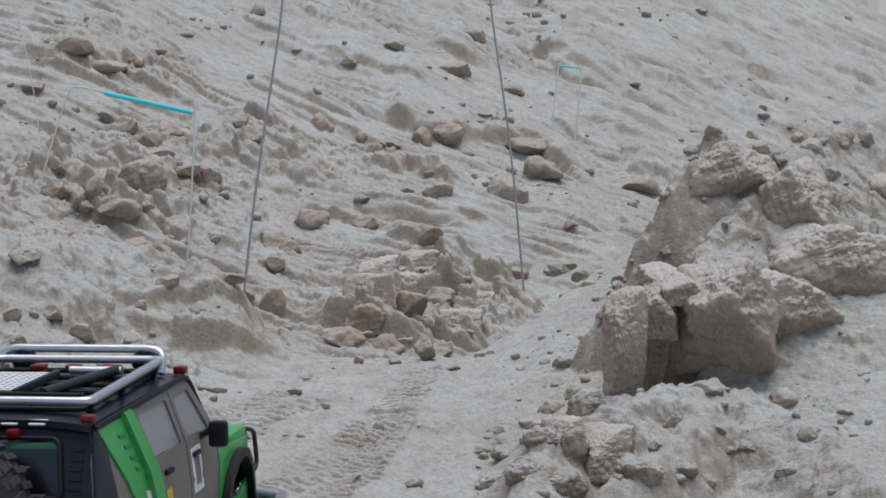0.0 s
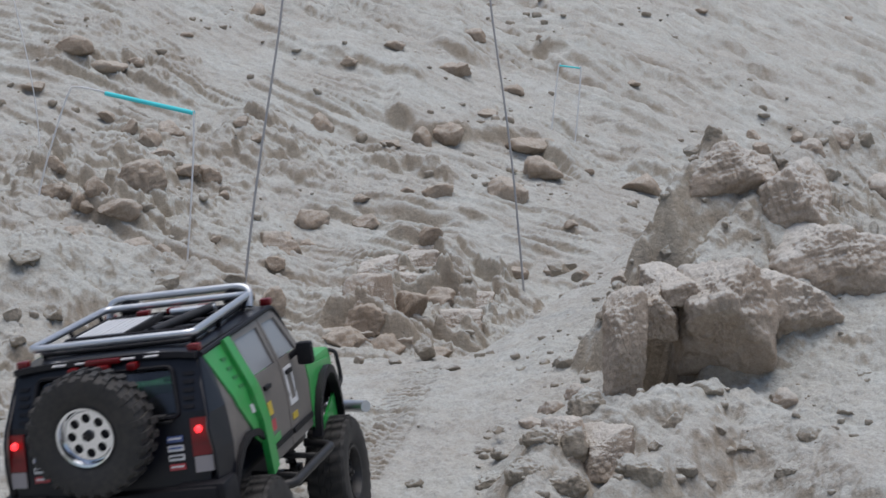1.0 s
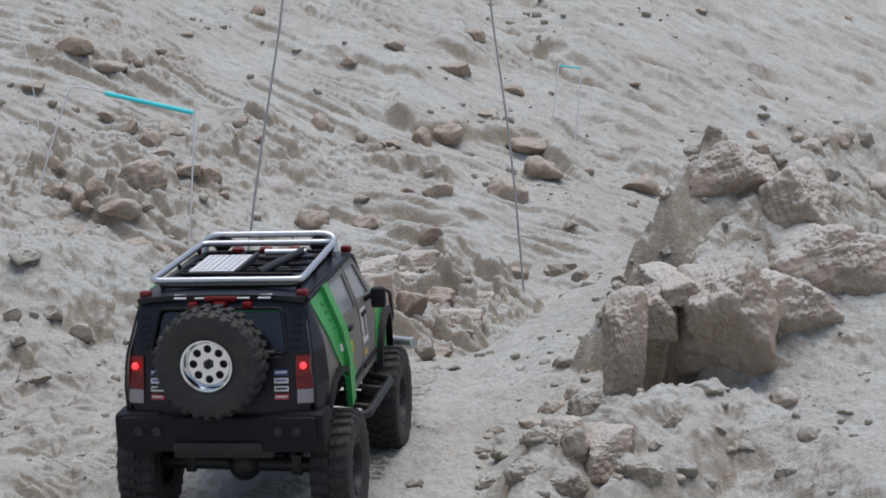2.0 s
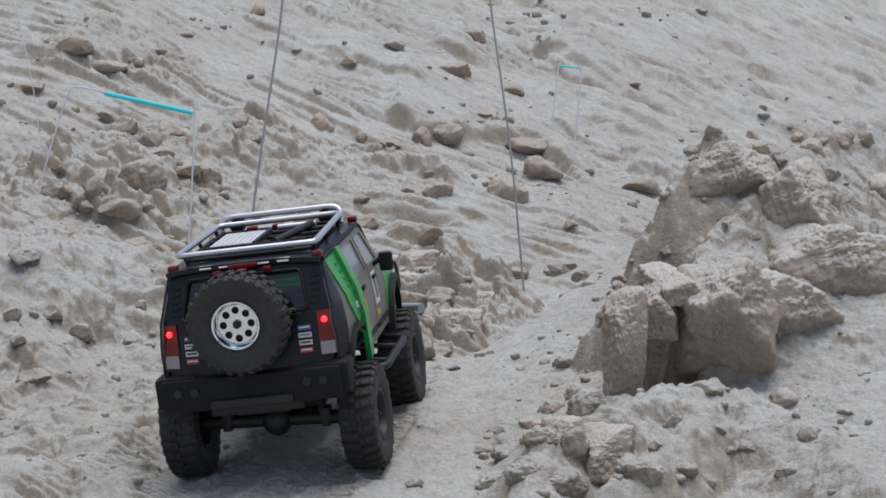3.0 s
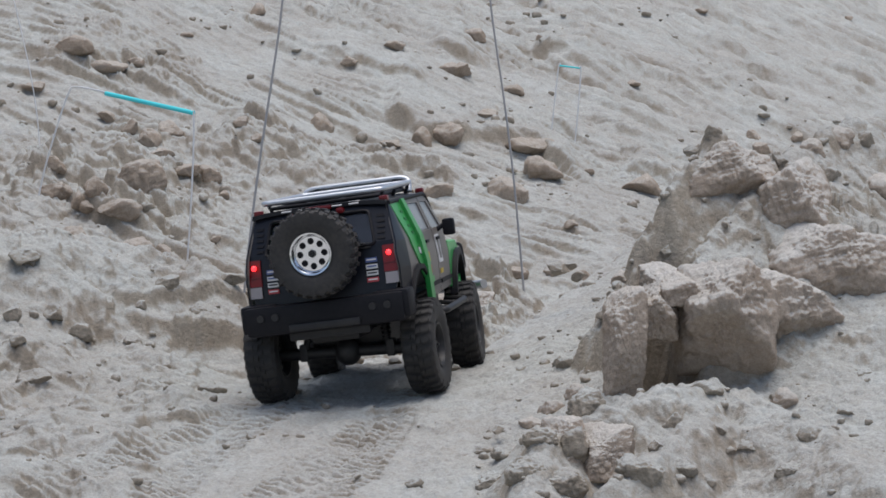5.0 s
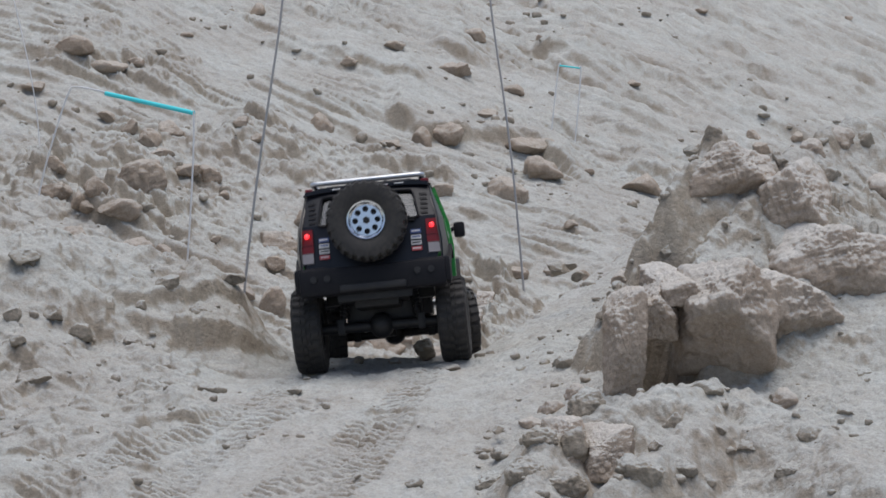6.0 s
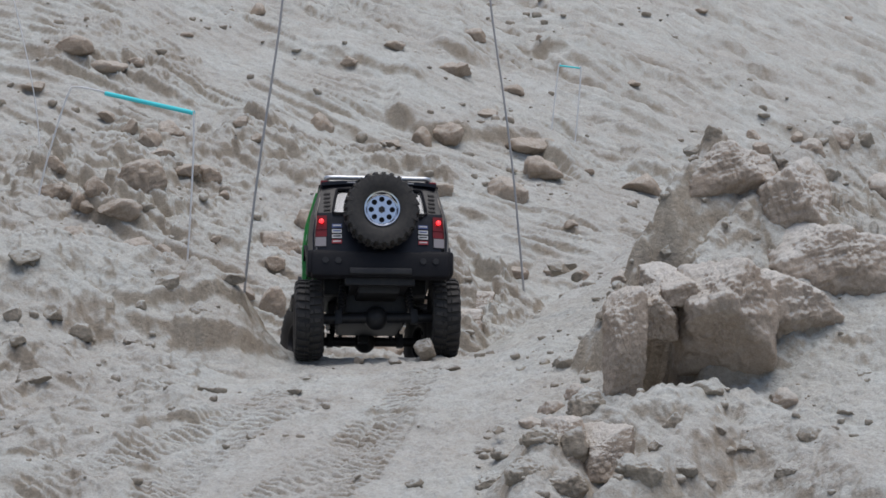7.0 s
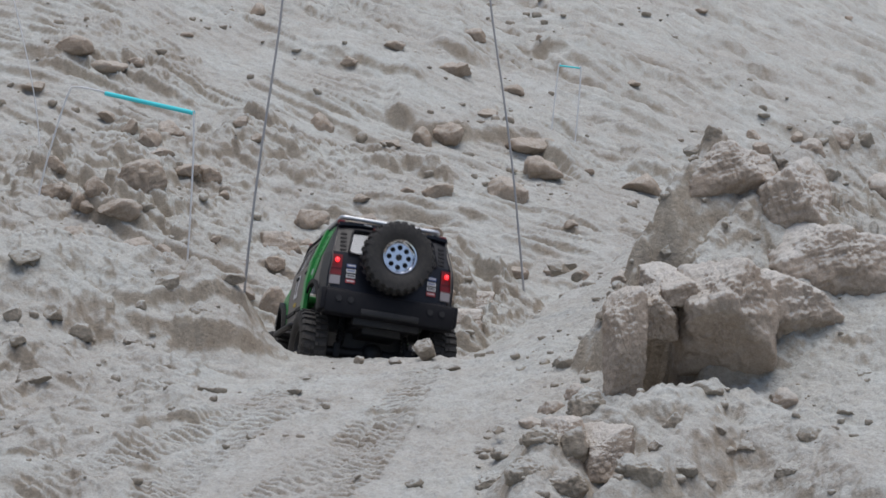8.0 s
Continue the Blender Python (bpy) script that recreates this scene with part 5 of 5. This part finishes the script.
hewn(0.364, 2.625, 0.291, 0.116, 0.100, 0.099, 6, [(-0.25, -0.93, 0.28, 0.6), (0.6, -0.55, 0.58, 0.58), (-0.75, -0.1, 0.65, 0.62), (0.2, 0.3, 0.93, 0.66), (0.1, -0.8, -0.6, 0.7)])
hewn(0.435, 2.585, 0.249, 0.097, 0.100, 0.128, -6, [(-0.3, -0.92, 0.2, 0.62), (0.65, -0.35, 0.67, 0.62), (-0.5, 0.1, 0.86, 0.72), (-0.1, -0.8, -0.55, 0.66), (-0.9, -0.3, 0.1, 0.74)])
hewn(0.475, 2.520, 0.189, 0.149, 0.120, 0.128, 8, [(-0.25, -0.92, 0.28, 0.55), (0.35, -0.85, 0.38, 0.58), (-0.6, -0.2, 0.78, 0.6), (0.25, 0.1, 0.96, 0.62), (0.1, -0.9, -0.3, 0.66)])
hewn(0.167, 2.125, 0.022, 0.055, 0.060, 0.055, -12, [(-0.3, -0.55, 0.78, 0.6), (0.5, -0.8, 0.3, 0.6), (-0.8, -0.5, 0.2, 0.7)])
hewn(0.129, 2.133, 0.031, 0.040, 0.050, 0.052, 18, [(-0.6, -0.55, 0.58, 0.6), (0.4, -0.8, 0.4, 0.62)])

# slabs that stick out of the broken bank above the gully
hewn(-0.010, 4.155, -0.033, 0.076, 0.063, 0.064, 15, [(0, -0.93, 0.35, 0.6), (0.3, -0.1, 0.95, 0.6)], "brown slab of caked sand in the gully bank", "slabs of the gully bank")
hewn(-0.138, 3.935, -0.039, 0.098, 0.080, 0.132, 14, [(0.55, -0.75, 0.35, 0.5), (-0.6, -0.55, 0.58, 0.5)], "brown slab of caked sand in the gully bank", "slabs of the gully bank")
hewn(-0.099, 3.892, -0.100, 0.097, 0.079, 0.052, -11, [(0.2, -0.95, -0.2, 0.6), (0, -0.4, 0.9, 0.7)], "brown slab of caked sand in the gully bank", "slabs of the gully bank")
hewn(-0.182, 3.891, -0.085, 0.092, 0.075, 0.035, 13, [(0, -0.9, -0.3, 0.6), (-0.2, -0.3, 0.93, 0.6)], "brown slab of caked sand in the gully bank", "slabs of the gully bank")
hewn(-0.131, 4.180, 0.007, 0.079, 0.065, 0.067, -4, [(0.3, -0.85, 0.4, 0.6), (-0.3, -0.2, 0.93, 0.6)], "brown slab of caked sand in the gully bank", "slabs of the gully bank")
hewn(-0.057, 4.258, 0.007, 0.088, 0.072, 0.075, -12, [(0.5, -0.8, 0.3, 0.55), (-0.4, -0.4, 0.82, 0.6)], "brown slab of caked sand in the gully bank", "slabs of the gully bank")
hewn(-0.023, 4.403, 0.019, 0.084, 0.068, 0.046, -14, [(0.2, -0.93, 0.3, 0.6)], "brown slab of caked sand in the gully bank", "slabs of the gully bank")
hewn(-0.066, 4.147, -0.036, 0.062, 0.050, 0.087, -11, [(-0.4, -0.8, 0.4, 0.6), (0.6, -0.6, 0.5, 0.6)], "brown slab of caked sand in the gully bank", "slabs of the gully bank")
hewn(0.034, 3.985, -0.072, 0.083, 0.068, 0.050, 0, [(0.1, -0.9, 0.4, 0.6)], "brown slab of caked sand in the gully bank", "slabs of the gully bank")
hewn(0.065, 4.108, -0.054, 0.073, 0.060, 0.058, -9, [(-0.4, -0.8, 0.5, 0.55), (0.5, -0.7, 0.5, 0.6)], "brown slab of caked sand in the gully bank", "slabs of the gully bank")


# ---- crumbs strewn over everything ----
def crumbs(name, label, count, low, high, field, size):
    """Loose crumbs, thickest where the ground breaks up."""
    v, f = TINY
    cos, fs, n = [], [], 0
    while n < count:
        y = low + (high - low) * rng.random() ** 1.15
        x = rng.uniform(-0.235, 0.235) * y
        if rng.random() > field(x, y):
            continue
        r = size(x, y) * (0.35 + 1.3 * rng.random() ** 3)
        shape = v * (r * rng.uniform(0.7, 1.3, 3)) * np.array([1, 1, 0.75])
        for _ in range(4):
            k = rng.normal(size=3)
            k /= np.linalg.norm(k)
            over = np.maximum(shape @ k - 0.6 * r, 0)
            shape -= np.outer(over, k)
        a = rng.uniform(0, 6.28)
        turn = np.array([[math.cos(a), -math.sin(a), 0], [math.sin(a), math.cos(a), 0], [0, 0, 1]])
        cos.append((shape @ turn.T, x, y, r))
        fs.append(f + n * len(v))
        n += 1
    zs = ground_height(np.array([c[1] for c in cos]), np.array([c[2] for c in cos]))
    co = np.vstack([c[0] + (c[1], c[2], z + 0.1 * c[3]) for c, z in zip(cos, zs)])
    ob = new(name, mesh_from(name, co, np.vstack(fs), SAND))
    return tagged(ob, label, "crumbs", kind="stuff")


def near_field(x, y):
    e = float(np.interp(y, [1.9, 2.2, 2.7, 3.1], [0.10, 0.08, 0.17, 0.3]))
    return 0.9 * math.exp(-((x - e) / 0.07) ** 2) + (0.45 if x < -0.28 else 0.10) + (0.25 if x > e else 0)


crumbs("sand_crumbs", "loose crumbs of caked sand on the near ground", 550, 1.95, 3.3, near_field, lambda x, y: 0.0052)
crumbs("sand_crumbs", "loose crumbs of caked sand strewn on the far slope", 800, 3.4, 7.5, lambda x, y: 0.12 + 0.88 * float(step(perlin(np.array(x * 2.3), np.array(y * 2.3), 33), -0.1, 0.4)), lambda x, y: 0.0085 + 0.0016 * (y - 3.4))

# ---- gate rods and hoops of the course ----
ROD = worn("grey_glass_fibre", (0.30, 0.30, 0.31), 0.45, 0.25)
WIRE = worn("white_wire", (0.62, 0.63, 0.65), 0.4, 0.2)
TURQUOISE = worn("turquoise_hose", (0.05, 0.62, 0.68), 0.4, 0.08)


def smooth_way(points, steps=6):
    p = [Vector(q) for q in points]
    out = []
    for i in range(len(p) - 1):
        a, b, c, d = p[max(i - 1, 0)], p[i], p[i + 1], p[min(i + 2, len(p) - 1)]
        for k in range(steps):
            t = k / steps
            out.append(0.5 * ((2 * b) + (c - a) * t + (2 * a - 5 * b + 4 * c - d) * t * t + (3 * b - a - 3 * c + d) * t ** 3))
    return out + [p[-1]]


def marker_rod(points, r, tip, mat, label):
    bm = bmesh.new()
    tube(bm, smooth_way(points), r, segs=8, tip=tip)
    return tagged(part("marker_rod", bm, mat, smooth=True), label, "marker rod", "rods beside the course")


marker_rod([(-0.318, 3.220, -0.050), (-0.310, 3.232, 0.067), (-0.299, 3.241, 0.173), (-0.284, 3.251, 0.287), (-0.266, 3.261, 0.405), (-0.254, 3.268, 0.489), (-0.245, 3.276, 0.577)], 0.0021, 0.0018, ROD, "tall thin grey bent rod stuck in the sand")
marker_rod([(0.168, 4.275, -0.055), (0.157, 4.286, 0.070), (0.145, 4.297, 0.197), (0.128, 4.309, 0.337), (0.112, 4.319, 0.447), (0.100, 4.326, 0.534), (0.092, 4.335, 0.627)], 0.0024, 0.0020, ROD, "tall thin grey bent rod in the gully")
marker_rod([(-0.887, 4.588, 0.225), (-0.893, 4.596, 0.306), (-0.906, 4.603, 0.393), (-0.923, 4.610, 0.474), (-0.945, 4.618, 0.567), (-0.963, 4.624, 0.629)], 0.0013, 0.0012, WIRE, "thin pale bent rod on the far slope")


def hoop_gate(leg, bar, other, r, thick, label):
    gate = tagged(new("hoop_gate"), label, "course gate", "hoop gates of the course")
    for pts in (leg, other):
        bm = bmesh.new()
        tube(bm, smooth_way(pts), r, segs=8)
        part("leg", bm, WIRE, gate, "white wire leg", True)
    bm = bmesh.new()
    tube(bm, smooth_way(bar), thick, segs=12)
    part("crossbar", bm, TURQUOISE, gate, "turquoise hose over the crossbar", True)


hoop_gate([(-0.838, 4.256, 0.101), (-0.817, 4.265, 0.205), (-0.787, 4.275, 0.309), (-0.766, 4.280, 0.368), (-0.751, 4.281, 0.379), (-0.683, 4.248, 0.368)], [(-0.683, 4.233, 0.366), (-0.492, 4.120, 0.329)], [(-0.497, 4.120, 0.331), (-0.492, 4.119, 0.325), (-0.493, 4.112, 0.240), (-0.499, 4.101, 0.118), (-0.506, 4.092, 0.016)], 0.0018, 0.0048, "white wire gate with a turquoise crossbar, standing in sand")
hoop_gate([(0.288, 5.588, 0.227), (0.300, 5.598, 0.334), (0.310, 5.606, 0.422), (0.316, 5.606, 0.425)], [(0.313, 5.606, 0.423), (0.366, 5.581, 0.416)], [(0.363, 5.581, 0.417), (0.368, 5.581, 0.414), (0.362, 5.573, 0.327), (0.351, 5.562, 0.204)], 0.0018, 0.0024, "small white wire gate with a pale turquoise crossbar")


# ---- what moves ----
def motions():
    route = [
        (0.0, -0.2976, 1.6825, -0.074, 1.51, -1.05, -11.02),
        (0.3, -0.2723, 1.7411, -0.0704, 5.97, -8.33, -13.74),
        (0.6, -0.2567, 1.8722, -0.0602, 9.06, -3.16, -14.67),
        (0.9, -0.2242, 1.9192, -0.0571, 4.29, -8.45, -12.66),
        (1.2, -0.2161, 2.0241, -0.0483, 4, -3.37, -11.99),
        (1.5, -0.1994, 2.1, -0.0377, 6.63, -1.24, -10.97),
        (2.8, -0.1609, 2.3519, -0.0072, 6.63, -4.15, -7.86),
        (3.0, -0.1559, 2.3739, -0.0074, 5.59, -6.9, -8.2),
        (3.5, -0.1407, 2.4288, -0.0015, 4.8, -7.48, -9.42),
        (4.0, -0.1244, 2.5265, -0.001, -1.81, -7.9, -7.85),
        (4.5, -0.1009, 2.606, 0.0088, -1.21, -10.06, -11),
        (4.7, -0.0942, 2.6172, 0.0104, -0.82, -8.89, -11.04),
        (5.8, -0.0665, 2.8809, 0.0045, -1.51, -7.27, -4.97),
        (6.0, -0.0721, 2.9286, -0.0062, -9.99, -5.9, -1.56),
        (6.3, -0.0883, 3.022, -0.0119, -14.04, 1.61, -0.73),
        (6.5, -0.0936, 3.0618, -0.0264, -16.72, 0.57, 0.39),
        (7.0, -0.1094, 3.1036, -0.0273, -16.17, 1.44, 5.62),
        (7.5, -0.1109, 3.1107, -0.0449, -17.76, 1.94, 5.08),
        (8.0, -0.1469, 3.1989, -0.0962, -14.73, 10.47, 12.7),
    ]
    walk(truck, [(t, pose(*p)) for t, *p in route])
    # travel along the route turns the wheels; the axles give way to the ground
    way = [0.0]
    for a, b in zip(route, route[1:]):
        way.append(way[-1] + math.hypot(b[1] - a[1], b[2] - a[2]))
    seconds = [r[0] for r in route]
    give = {
        "rear_r": ([0, 2.8, 3.5, 4.0, 4.5, 5.8, 6.3, 7.0, 7.5, 8.0], [0, -4, -5, -6, -1, -4, -3, -5, 1, 3]),
        "rear_l": ([0, 2.8, 3.5, 4.0, 4.7, 5.8, 6.3, 7.0, 7.5, 8.0], [0, 3, 8, 12, 6.5, 6, -13, -10, -4, -6]),
        "front_r": ([0, 0.6, 1.5, 2.8, 3.5, 4.0, 4.5, 5.8, 7.0, 8.0], [-10, -12, -3, -2, 4, 8, -3, 1, 0, 6]),
        "front_l": ([0, 2.8, 4.5, 5.8, 7.0, 8.0], [0, 0, 4, 2, 0, -4]),
    }
    steer = ([0, 0.8, 2.8, 4.5, 5.8, 6.3, 7.0, 8.0], [4, 2, 0, 3, 10, 18, 16, 12])
    times = [round(0.2 * k, 1) for k in range(41)]
    for spot, thing in wheels.items():
        end, side = spot.split("_")
        y, z = AXLE[end]
        rows = []
        for t in times:
            spin = -math.degrees(float(np.interp(t, seconds, way)) / WHEEL_R)
            dz = 0.001 * float(np.interp(t, *give[spot]))
            turn = float(np.interp(t, *steer)) if end == "front" else 0
            rows.append((t, pose(-0.098 if side == "l" else 0.098, y, z + dz, 0, 0, turn) @ pose(0, 0, 0, spin, 0, 0)))
        walk(thing, rows)
    for end, thing in axles.items():
        y, z = AXLE[end]
        rows = []
        for t in times[::2] + [8.0] if times[-1] not in times[::2] else times[::2]:
            l, r = (0.001 * float(np.interp(t, *give[end + s])) for s in ("_l", "_r"))
            rows.append((t, pose(0, y, z + (l + r) / 2, 0, math.degrees((l - r) / 0.198), 0) @ pose(0, 0, 0, 0, 0, 180 if end == "front" else 0)))
        walk(thing, rows)


motions()
